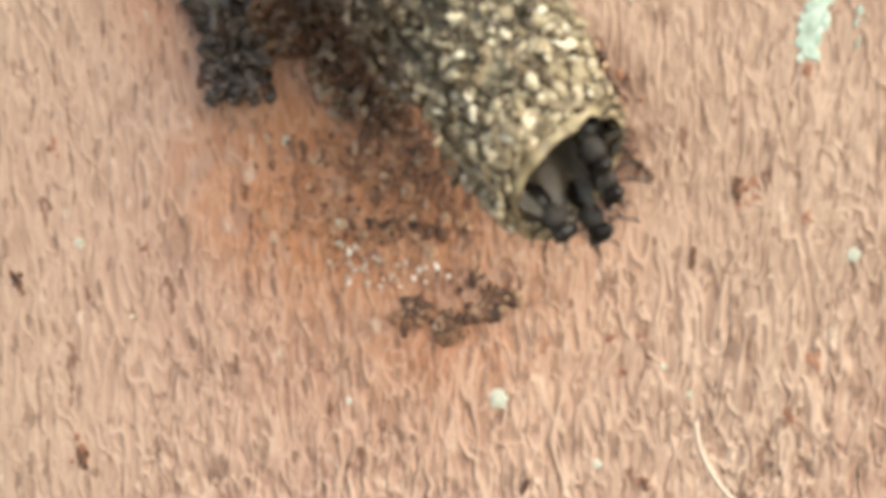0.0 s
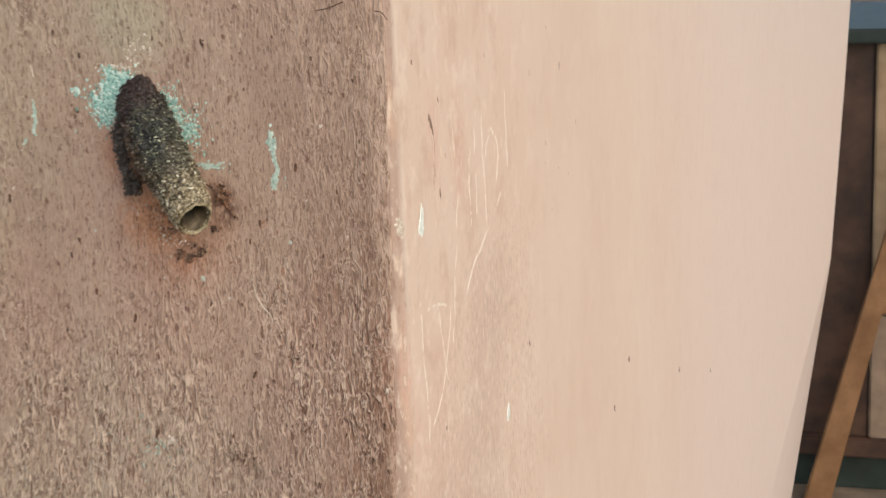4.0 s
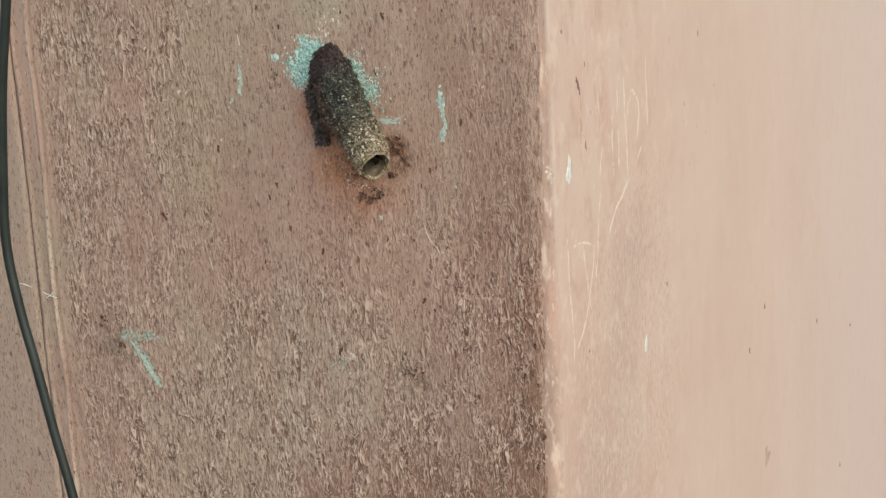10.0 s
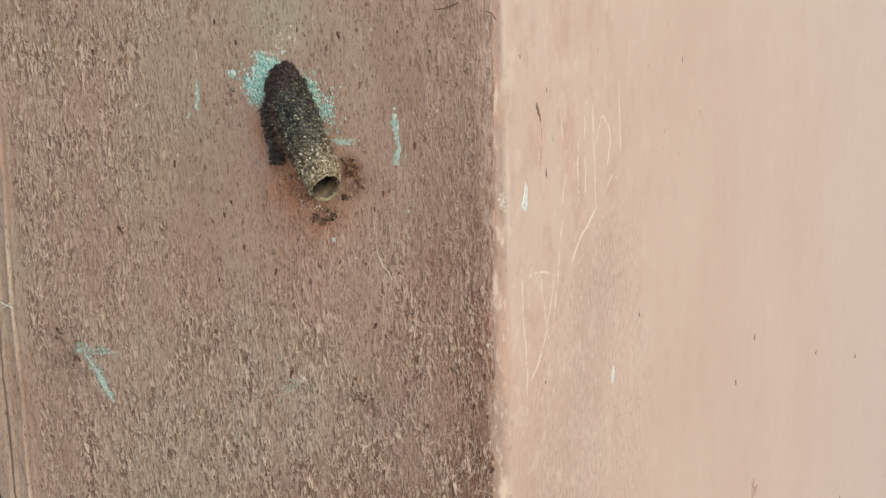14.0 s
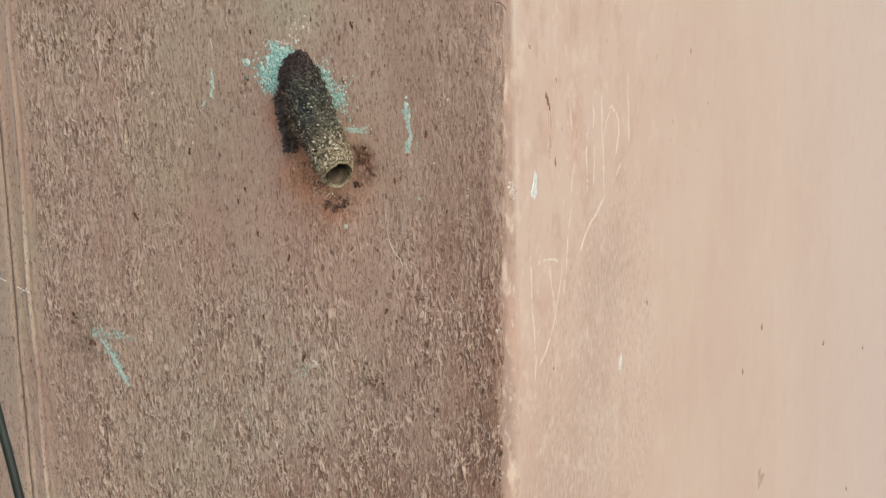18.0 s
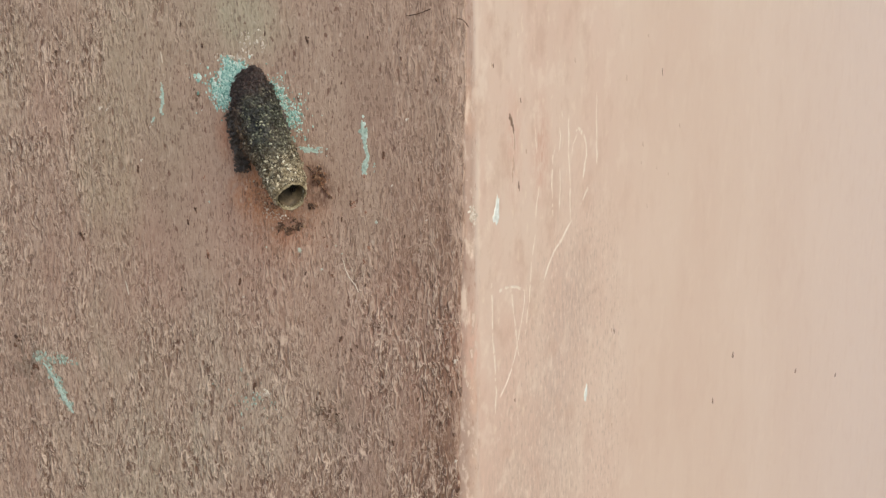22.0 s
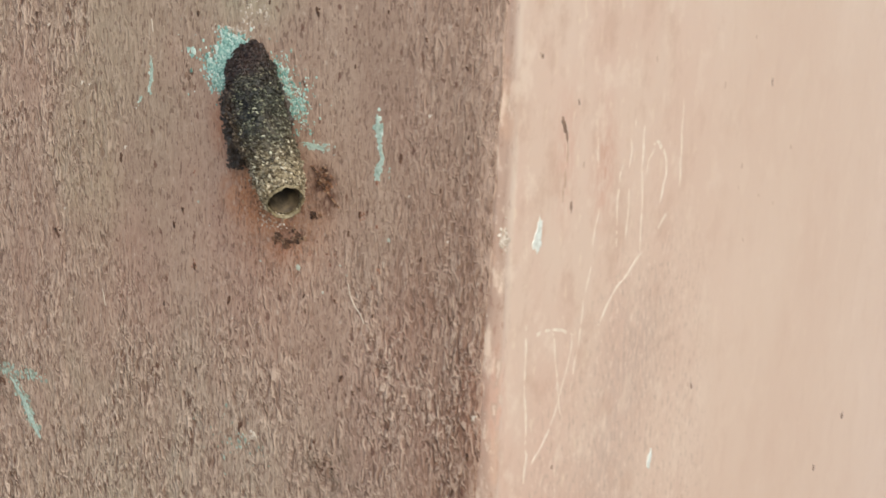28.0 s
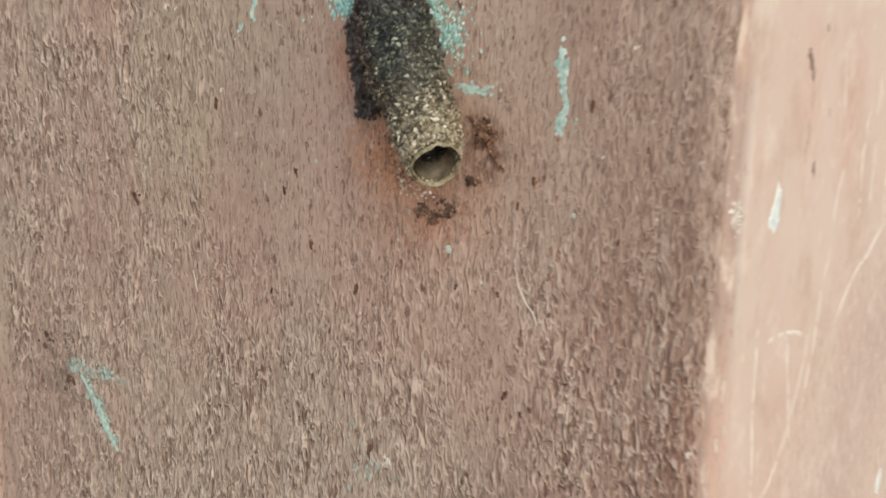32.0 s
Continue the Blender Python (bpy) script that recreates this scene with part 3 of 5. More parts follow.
def slab(name, x0, x1, step, material, thickness=0.02):
    """A plank standing from the ground to the eaves, its front at y = 0 with relief."""
    xs = np.arange(x0, x1 + 1e-6, step)
    xs[-1] = x1
    zs = np.concatenate([np.linspace(-1200, -140, 12), np.arange(-118, 96, 0.55), np.linspace(120, 1200, 12)])
    gx, gz = np.meshgrid(xs, zs)
    lo, hi = (joint_x(gz) + 0.15, corner_x(gz)) if x1 > -10 else (x0, joint_x(gz) - 0.4)
    gx = lo + (gx - x0) * (hi - lo) / (x1 - x0)
    h = relief(gx, gz)
    v = np.stack([gx * MM, -h * MM, gz * MM + NEST_Z], -1).reshape(-1, 3)
    nr, nc = gx.shape
    faces = grid_faces(nr, nc)
    n = len(v)
    back = []
    for z in zs:
        back += [(x0 * MM, thickness, z * MM + NEST_Z), (x1 * MM, thickness, z * MM + NEST_Z)]
    v = np.concatenate([v, np.array(back)])
    for r in range(nr - 1):
        a, b, c, d = r * nc, r * nc + nc - 1, (r + 1) * nc, (r + 1) * nc + nc - 1
        faces += [(n + 2 * r, a, c, n + 2 * r + 2), (b, n + 2 * r + 1, n + 2 * r + 3, d), (n + 2 * r + 1, n + 2 * r, n + 2 * r + 2, n + 2 * r + 3)]
    front_count = (nr - 1) * (nc - 1)
    ob = mesh_object(name, v, faces, material, smooth=False)
    me = ob.data
    flags = [k < front_count for k in range(len(me.polygons))]
    me.polygons.foreach_set("use_smooth", flags)
    return ob


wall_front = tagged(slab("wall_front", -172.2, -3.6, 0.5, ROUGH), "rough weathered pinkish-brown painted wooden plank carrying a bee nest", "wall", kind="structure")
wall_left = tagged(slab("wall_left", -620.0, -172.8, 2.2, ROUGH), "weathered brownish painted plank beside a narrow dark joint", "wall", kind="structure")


def far_edge(z):
    """Depth at which the side wall ends, bulging a little half way."""
    if z > 0.76:
        return 1.76 - 1.0 * max(0.0, z - 0.95) ** 2
    return max(0.9, 1.76 - 5.0 * (0.76 - z))


def far_lean(z):
    """How far the far end leans out, in metres."""
    return 0.059 * (min(max(z, 0.3), 1.4) - 0.66)


def side_wall():
    prof = [(-3.6, 0.35)]
    for k in range(0, 9):
        a = radians(90 * k / 8)
        prof.append((math.sin(a) - 1, 3.8 - 3.8 * math.cos(a)))
    prof[0] = (-1.0, 0.45)
    ys = [10, 20, 40, 80, 160, 320, 640]
    zs = np.concatenate([np.linspace(-1200, -500, 8), np.linspace(-450, 130, 146), np.linspace(200, 1200, 10)])
    verts = []
    for z in zs:
        Z = z * MM + NEST_Z
        cx = -float(corner_x(z))
        for k, (x, y) in enumerate(prof):
            x = x * cx - (3.0 if k == 0 else 0.0)
            dent = 0.5 * (float(LB(z / 7 + 200, k * 0.7)) - 0.5) * (1 if 1 < k < 8 else 0.0)
            verts.append(((x - dent * 0.6) * MM, (y + dent * 0.6) * MM, Z))
        e = far_edge(Z)
        for y in ys:
            verts.append((0.0, y * MM, Z))
        lean = far_lean(Z)
        verts.append((lean, e - 0.030, Z))
        verts.append((lean - 0.003, e - 0.010, Z))
        verts.append((lean - 0.012, e, Z))
        verts.append((lean - 0.024, e + 0.003, Z))
        verts.append((-0.022, 0.021, Z))
    nc = len(prof) + len(ys) + 5
    faces = grid_faces(len(zs), nc)
    faces += [(r * nc + nc - 1, r * nc, (r + 1) * nc, (r + 1) * nc + nc - 1) for r in range(len(zs) - 1)]
    faces += [tuple(range(nc))[::-1], tuple(range((len(zs) - 1) * nc, len(zs) * nc))]
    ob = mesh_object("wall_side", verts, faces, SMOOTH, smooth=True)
    return ob


wall_side = tagged(side_wall(), "smooth peach-painted side board with worn rounded corner", "wall", kind="structure")

# dark board behind the joint
bm = bmesh.new()
box(bm, (-0.64, 0.0215, 0.0), (-0.03, 0.03, 2.38))
part("backing_board", bm, DARK_GREEN, wall_left)

# plain boards and a roof closing the box behind
for name, lo, hi, words in (("wall_back", (-0.619, 0.86, 0.0), (-0.024, 0.88, 2.4), "plain weathered board closing the box behind"), ("wall_west", (-0.640, 0.022, 0.0), (-0.6205, 0.88, 2.4), "plain weathered board closing the box at its side"), ("roof", (-0.66, -0.03, 2.402), (0.03, 1.80, 2.425), "plain weathered board roof over the box")):
    bm = bmesh.new()
    box(bm, lo, hi, 0.002)
    me = bpy.data.meshes.new(name)
    bm.to_mesh(me)
    bm.free()
    me.materials.append(TAN_WOOD)
    tagged(new(name, me), words, "wall" if name != "roof" else "roof", kind="structure")

# ground to the horizon
bm = bmesh.new()
bmesh.ops.create_grid(bm, x_segments=40, y_segments=40, size=400)
ground_me = bpy.data.meshes.new("ground")
bm.to_mesh(ground_me)
bm.free()
ground_me.materials.append(EARTH)
ground = tagged(new("ground", ground_me), "bare brown earth yard", "ground", kind="structure")


# ---- the cupboard behind the wall's far end ----
def far_cupboard():
    root = new("wooden_cupboard")
    root.location = (0.06, 2.75, 0.0)
    tagged(root, "brown wooden cupboard with a tan door and dark green base", "cupboard")
    for name, lo, hi, mat in (
        ("base", (-0.45, 0.02, 0), (0.75, 0.5, 0.078), DARK_GREEN),
        ("bottom_rail", (-0.46, -0.006, 0.078), (0.76, 0.5, 0.118), DARK_WOOD),
        ("lower_panel", (-0.028, 0.004, 0.118), (0.75, 0.5, 0.385), GREY_WOOD),
        ("middle_rail", (-0.028, -0.004, 0.385), (0.76, 0.5, 0.412), BROWN_WOOD),
        ("door", (-0.028, 0, 0.412), (0.75, 0.5, 0.93), TAN_WOOD),
        # dark panel standing in for the shaded gap beside the wall's end
        ("shade_panel", (-0.45, 0.012, 0.118), (-0.029, 0.5, 0.93), DARK_WOOD),
        ("top", (-0.47, -0.03, 0.93), (0.77, 0.52, 0.958), DARK_GREEN),
    ):
        bm = bmesh.new()
        box(bm, lo, hi, 0.004)
        part(name, bm, mat, root)
    return root


far_cupboard()


def leaning_board():
    """A board that stands on the ground and leans against the cupboard, aslant."""
    bm = bmesh.new()
    box(bm, (-0.055, -0.012, 0.0), (0.0, 0.012, 1.0), 0.004)
    for v in bm.verts:
        v.co.x += 0.227 * v.co.z - 0.035 * v.co.z * v.co.x / 0.055
        v.co.y += 0.008 * v.co.z
    me = bpy.data.meshes.new("leaning_board")
    bm.to_mesh(me)
    bm.free()
    me.materials.append(BROWN_WOOD)
    ob = tagged(new("leaning_board", me), "varnished brown board leaning against the cupboard", "board")
    ob.location = (-0.037, 2.695, 0.0)


leaning_board()


# ---- the nest ----
AXIS = [Vector(p) * MM for p in ((-63.4, 2.0, 46.3), (-61.5, -2.6, 42.6), (-58.0, -5.9, 37.2), (-53.6, -8.8, 30.8), (-49.0, -10.8, 24.0), (-45.4, -12.6, 18.1))]
RADII = [3.6, 5.0, 5.6, 5.5, 4.7, 3.95]
UP = Vector((0, 0, NEST_Z))


def along(s):
    """Point, direction and radius (mm) at s from the tube's root (0) to its mouth (1)."""
    k = min(max(s, 0.0), 1.0) * (len(AXIS) - 1)
    i = min(int(k), len(AXIS) - 2)
    f = k - i
    p0, p1, p2, p3 = (AXIS[min(max(j, 0), len(AXIS) - 1)] for j in (i - 1, i, i + 1, i + 2))
    p = 0.5 * ((2 * p1) + (p2 - p0) * f + (2 * p0 - 5 * p1 + 4 * p2 - p3) * f * f + (3 * p1 - p0 - 3 * p2 + p3) * f ** 3)
    d = 0.5 * ((p2 - p0) + 2 * (2 * p0 - 5 * p1 + 4 * p2 - p3) * f + 3 * (3 * p1 - p0 - 3 * p2 + p3) * f * f)
    return p + UP, d.normalized(), RADII[i] * (1 - f) + RADII[i + 1] * f


def ring(s, a, r_mm):
    p, d, _ = along(s)
    side = d.cross(Vector((0, 1, 0))).normalized()
    out = side.cross(d).normalized()
    o = side * math.cos(a) + out * math.sin(a)
    # the mouth is cut aslant: its lip reaches further on the wall's side
    slant = max(0.0, (s - 0.62) / 0.38)
    return p + o * r_mm * MM + d * (slant * slant * (0.40 * math.sin(a) - 0.33 * math.cos(a)) * r_mm * MM), o


def tube(name, s0, s1, offset, material, parent, lumps, segs=40, rows=60, flip=False):
    verts, faces = [], []
    for j in range(rows + 1):
        s = s0 + (s1 - s0) * j / rows
        r0 = along(s)[2]
        for i in range(segs):
            a = 2 * math.pi * i / segs
            r = r0 + offset + lumps * noise.noise(Vector((math.cos(a) * 2.2, math.sin(a) * 2.2, s * 13 + 3))) * min(1.0, (1.02 - s) * 8)
            verts.append(ring(s, a, r)[0])
    for j in range(rows):
        for i in range(segs):
            q = (j * segs + i, j * segs + (i + 1) % segs, (j + 1) * segs + (i + 1) % segs, (j + 1) * segs + i)
            faces.append(q[::-1] if flip else q)
    return mesh_object(name, verts, faces, material, parent, smooth=True)


nest = new("bee_nest_entrance")
tagged(nest, "dark crumbly stingless-bee nest entrance tube with pale open mouth", "bee nest")
tube_body = tube("tube", 0.0, 0.995, 0.0, CHIP, nest, 1.3)
tube_body["label"] = "crumbly dark olive resin tube"
lining = tube("lining", 0.30, 1.0, -0.75, INNER, nest, 0.25, flip=True)


def mouth_rim():
    verts, faces = [], []
    n, m = 56, 8
    p, d, r0 = along(1.0)
    for i in range(n):
        a = 2 * math.pi * i / n
        wob = 0.62 * noise.noise(Vector((math.cos(a) * 1.7, math.sin(a) * 1.7, 9)))
        c, o = ring(1.0, a, r0 - 0.15 + wob)
        c = c + d * MM * (0.25 + 0.35 * noise.noise(Vector((math.cos(a) * 2.5, math.sin(a) * 2.5, 4))))
        for k in range(m):
            b = 2 * math.pi * k / m
            verts.append(c + (o * math.cos(b) * 0.11 + d * math.sin(b) * 0.5) * MM)
    for i in range(n):
        for k in range(m):
            faces.append((i * m + k, ((i + 1) % n) * m + k, ((i + 1) % n) * m + (k + 1) % m, i * m + (k + 1) % m))
    ob = mesh_object("rim", verts, faces, WAX, nest, smooth=True)
    ob["label"] = "thin pale wax lip"


mouth_rim()


def chip_shape(rng):
    """A rounded angular crumb about 1 unit across."""
    g = (1 + 5 ** 0.5) / 2
    c = np.array([(-1, g, 0), (1, g, 0), (-1, -g, 0), (1, -g, 0), (0, -1, g), (0, 1, g), (0, -1, -g), (0, 1, -g), (g, 0, -1), (g, 0, 1), (-g, 0, -1), (-g, 0, 1)]) / 3.8
    c = c * (0.70 + 0.6 * rng.rand(12, 1)) * np.array([0.95 + 0.55 * rng.rand(), 0.55 + 0.45 * rng.rand(), 0.40 + 0.35 * rng.rand()])
    f = [(0, 11, 5), (0, 5, 1), (0, 1, 7), (0, 7, 10), (0, 10, 11), (1, 5, 9), (5, 11, 4), (11, 10, 2), (10, 7, 6), (7, 1, 8), (3, 9, 4), (3, 4, 2), (3, 2, 6), (3, 6, 8), (3, 8, 9), (4, 9, 5), (2, 4, 11), (6, 2, 10), (8, 6, 7), (9, 8, 1)]
    return c, f


def facing(normal, rng, tilt=0.5):
    n = (normal + Vector(rng.rand(3) - 0.5) * tilt).normalized()
    q = n.to_track_quat("Z", "Y").to_matrix()
    return q @ Matrix.Rotation(rng.rand() * 6.28, 3, "Z")


def crumb_coat():
    rng = np.random.RandomState(11)
    verts, faces = [], []
    for _ in range(13000):
        s = 0.02 + 0.975 * rng.rand() ** 0.85
        a = rng.rand() * 2 * math.pi
        r = along(s)[2]
        p, o = ring(s, a, r + 1.3 * noise.noise(Vector((math.cos(a) * 2.2, math.sin(a) * 2.2, s * 13 + 3))) * min(1.0, (1.02 - s) * 8) - 0.05 + 0.6 * rng.rand() ** 1.5)
        if p.y > 0.0005:
            continue
        size = (0.30 + 0.66 * rng.rand() ** 2.5) * MM
        c, f = chip_shape(rng)
        m3 = facing(o, rng, 1.3)
        base = len(verts)
        verts += [p + m3 @ Vector(q * size) for q in c]
        faces += [tuple(base + k for k in q) for q in f]
    ob = mesh_object("crumb_coat", verts, faces, CHIP, nest)
    ob["label"] = "coat of dark resin crumbs"
    ob["kind"] = "stuff"
    shapes = []
    for k in range(10):
        c, f = chip_shape(rng)
        me = bpy.data.meshes.new("crumb")
        me.from_pydata([tuple(q) for q in c], [], f)
        me.materials.append(CHIP_ONE)
        shapes.append(me)
    for k in range(290):
        s = 0.80 + 0.195 * rng.rand()
        a = rng.rand() * 2 * math.pi
        p, o = ring(s, a, along(s)[2] + 0.05 + 0.35 * rng.rand())
        ob = new("crumb", shapes[k % 10])
        ob.parent = nest
        ob.matrix_basis = Matrix.Translation(p) @ facing(o, rng, 0.7).to_4x4() @ Matrix.Scale((0.42 + 0.75 * rng.rand() ** 2) * MM, 4)


crumb_coat()


def mound(name, spine, width, height, material, parent, seed, lump=0.5):
    """A lumpy ridge of resin lying on the front along a spine of (x, z) in mm."""
    verts, faces = [], []
    n, m = 60, 17
    pts = [Vector((x, 0, z)) for x, z in spine]
    for j in range(n + 1):
        k = j / n * (len(pts) - 1)
        i = min(int(k), len(pts) - 2)
        c = pts[i].lerp(pts[i + 1], k - i)
        d = (pts[i + 1] - pts[i]).normalized()
        side = Vector((d.z, 0, -d.x))
        taper = math.sqrt(max(0.0, 1 - (2 * j / n - 1) ** 2)) ** 0.7
        for q in range(m):
            u = 2 * q / (m - 1) - 1
            ragged = 1 + 0.45 * noise.noise(Vector((j * 0.35, u * 1.3 + seed, 2.0)))
            p = c + side * u * width * taper * ragged
            h = height * taper * math.sqrt(max(0.0, 1 - u * u)) * (1 + lump * noise.noise(Vector((p.x * 0.9, p.z * 0.9, seed))))
            verts.append(Vector((p.x * MM, 0.0006 - h * MM, p.z * MM + NEST_Z)))
    for j in range(n):
        for q in range(m - 1):
            faces.append((j * m + q, j * m + q + 1, (j + 1) * m + q + 1, (j + 1) * m + q))
    return mesh_object(name, verts, faces, material, parent, smooth=True)


flap = mound("resin_ridge", [(-64.0, 45.5), (-66.4, 40), (-68.2, 34), (-67.4, 27), (-66.4, 20.6)], 2.5, 3.6, RESIN, nest, 3.0, 0.8)
flap["label"] = "glossy black resin ridge"
mound("resin_foot", [(-63, 47.5), (-60, 42), (-56, 36), (-53, 30)], 3.4, 2.6, RESIN, nest, 8.0, 0.7)

root_lump = mound("resin_root", [(-64.6, 41), (-64.4, 33), (-63.2, 27), (-61.6, 23.6)], 3.6, 4.2, BROWN_RESIN, nest, 15.0, 0.8)
root_lump["label"] = "brown crumbly resin between tube and ridge"


def resin_grit():
    rng = np.random.RandomState(5)
    verts, faces = [], []
    for _ in range(1100):
        k = rng.rand()
        x, z = float(np.interp(k, (0.0, 0.4, 1.0), (-66.4, -70.6, -68.2))) + 4.3 * rng.rand(), 46 - 25.2 * k
        size = (0.35 + 0.8 * rng.rand() ** 2.5) * MM
        c, f = chip_shape(rng)
        m3 = facing(Vector((0, -1, 0)), rng, 1.4)
        p = Vector((x * MM, -(0.4 + 2.6 * rng.rand()) * MM, z * MM + NEST_Z))
        base = len(verts)
        verts += [p + m3 @ Vector(q * size) for q in c]
        faces += [tuple(base + j for j in q) for q in f]
    ob = mesh_object("resin_grit", verts, faces, RESIN, nest)
    ob["kind"] = "stuff"
    verts, faces = [], []
    for _ in range(700):
        k = rng.rand() ** 1.6
        x, z = -63.6 + 6.5 * k + 4.4 * (rng.rand() - 0.5), 29.5 - 10.5 * k + 3 * (rng.rand() - 0.5)
        size = (0.35 + 0.7 * rng.rand() ** 2.5) * MM
        c, f = chip_shape(rng)
        m3 = facing(Vector((0.2, -1, 0)), rng, 1.4)
        p = Vector((x * MM, -(0.3 + (4.2 - 3.4 * k) * rng.rand()) * MM, z * MM + NEST_Z))
        base = len(verts)
        verts += [p + m3 @ Vector(q * size) for q in c]
        faces += [tuple(base + j for j in q) for q in f]
    ob = mesh_object("root_grit", verts, faces, CRUMB_DARK, nest)
    ob["kind"] = "stuff"


resin_grit()


# ---- flat marks on the walls ----
def flake(bm, x, z, rx, rz, rng, y_of, thick=0.12, wall="front", points=11, ragged=0.7):
    """A ragged flake of paint or dirt, its middle raised, at (x, z) mm on the front, or (depth, z) on the side."""
    ph = rng.rand() * 6.28
    rim = []
    for k in range(points):
        a = 2 * math.pi * k / points
        w = 0.95 - 0.5 * ragged + ragged * rng.rand()
        u, v = x + rx * w * math.cos(a), z + rz * w * math.sin(a)
        rim.append((u, v))

    def place(u, v, lift):
        if wall == "front":
            return (u * MM, y_of(u, v) - lift * MM, v * MM + NEST_Z)
        round_off = (1 - math.sqrt(max(0.0, 1 - (1 - min(u, 3.8) / 3.8) ** 2))) * -float(corner_x(v)) if 0 < u < 3.8 else 0.0
        return ((lift - round_off) * MM, u * MM, v * MM + NEST_Z)

    low = [bm.verts.new(place(u, v, -0.05)) for u, v in rim]
    top = [bm.verts.new(place(x + (u - x) * 0.86, z + (v - z) * 0.86, thick)) for u, v in rim]
    mid = bm.verts.new(place(x, z, thick * 1.25))
    n = len(rim)
    for k in range(n):
        j = (k + 1) % n
        order = (low[k], low[j], top[j], top[k])
        bm.faces.new(order if wall == "front" else order[::-1])
        tri = (top[k], top[j], mid)
        bm.faces.new(tri if wall == "front" else tri[::-1])


def mark(name, spots, material, label, seed, wall="front", thick=0.12, ragged=0.7):
    rng = np.random.RandomState(seed)
    bm = bmesh.new()
    for x, z, rx, rz in spots:
        flake(bm, x, z, rx, rz, rng, front_y, thick, wall, 14 if ragged < 0.5 else 11, ragged)
    return part(name, bm, material, wall_front if wall == "front" else wall_side, label)


def ribbon(name, points, material, label, seed, thick=0.07):
    """A brushed streak of paint on the front through (x, z, half width) in mm."""
    rng = np.random.RandomState(seed)
    fine = []
    for (a, b, w), (c, d, v) in zip(points, points[1:]):
        n = max(2, int(math.hypot(c - a, d - b) / 0.35))
        fine += [(a + (c - a) * k / n, b + (d - b) * k / n, w + (v - w) * k / n) for k in range(n)]
    fine.append(points[-1])
    verts, faces = [], []
    for k, (x, z, w) in enumerate(fine):
        x2, z2, _ = fine[min(k + 1, len(fine) - 1)]
        x1, z1, _ = fine[max(k - 1, 0)]
        d = Vector((x2 - x1, z2 - z1)).normalized()
        l, r = w * (0.6 + 0.7 * rng.rand()), w * (0.6 + 0.7 * rng.rand())
        for u, lift in ((-l, -0.06), (-0.8 * l, thick), (0.0, thick * 1.3), (0.8 * r, thick), (r, -0.06)):
            px, pz = x - d.y * u, z + d.x * u
            verts.append((px * MM, front_y(px, pz) - lift * MM, pz * MM + NEST_Z))
    for k in range(len(fine) - 1):
        for q in range(4):
            faces.append((k * 5 + q, k * 5 + q + 1, k * 5 + q + 6, k * 5 + q + 5))
    ob = mesh_object(name, verts, faces, material, wall_front)
    ob["label"] = label
    return ob


def scatter(x, z, sx, sz, count, size, seed):
    rng = np.random.RandomState(seed)
    out = []
    for _ in range(count):
        r = size * (0.35 + 1.0 * rng.rand() ** 2)
        out.append((x + sx * rng.randn() * 0.5, z + sz * rng.randn() * 0.5, r, r * (0.8 + 0.8 * rng.rand())))
    return out


# teal paint left over
mark("paint_streak", scatter(-30.4, 35.6, 0.5, 1.6, 8, 0.3, 821) + scatter(-30.0, 32.8, 0.9, 2.6, 26, 0.5, 822) + scatter(-29.5, 28.8, 0.6, 3.0, 22, 0.38, 823) + scatter(-30.1, 24.4, 0.9, 1.8, 24, 0.48, 824) + scatter(-27.4, 24.2, 0.3, 1.4, 7, 0.25, 825), TEAL_PALE, "thin streak of old pale green paint", 1, thick=0.07)
mark("paint_streak", scatter(-92.2, 41.0, 0.5, 3.4, 18, 0.32, 826) + scatter(-92.8, 36.4, 0.5, 2.2, 12, 0.36, 827) + scatter(-95.6, 33.0, 0.8, 1.2, 7, 0.36, 828), TEAL_PALE, "thin streak of old pale green paint", 2, thick=0.06)
mark("paint_streak", scatter(-141.0, -41.4, 3.4, 2.2, 60, 0.45, 3) + scatter(-133.5, -41.0, 5.0, 1.8, 60, 0.4, 4) + scatter(-138.6, -45.2, 1.6, 2.4, 26, 0.4, 811) + scatter(-136.2, -48.4, 1.5, 2.6, 34, 0.42, 812) + scatter(-134.4, -52.0, 1.5, 3.0, 44, 0.45, 813) + scatter(-132.4, -55.6, 1.3, 2.2, 30, 0.5, 814), TEAL_DULL, "bent streak of old greenish paint", 5, thick=0.05)
mark("paint_patch", scatter(-68.2, 48.4, 2.8, 1.6, 22, 0.85, 871) + scatter(-71.8, 44.0, 1.8, 3.6, 34, 0.9, 872) + scatter(-74.0, 42.2, 1.6, 2.0, 10, 0.8, 873), TEAL, "old teal paint in a worn patch round the nest", 874, thick=0.05)
mark("paint_patch", scatter(-70.5, 51.4, 4.0, 1.2, 40, 0.3, 875) + scatter(-66.0, 51.0, 2.0, 1.2, 24, 0.3, 876), PALE_WORN, "pale fringe of flaking paint", 877, thick=0.07)
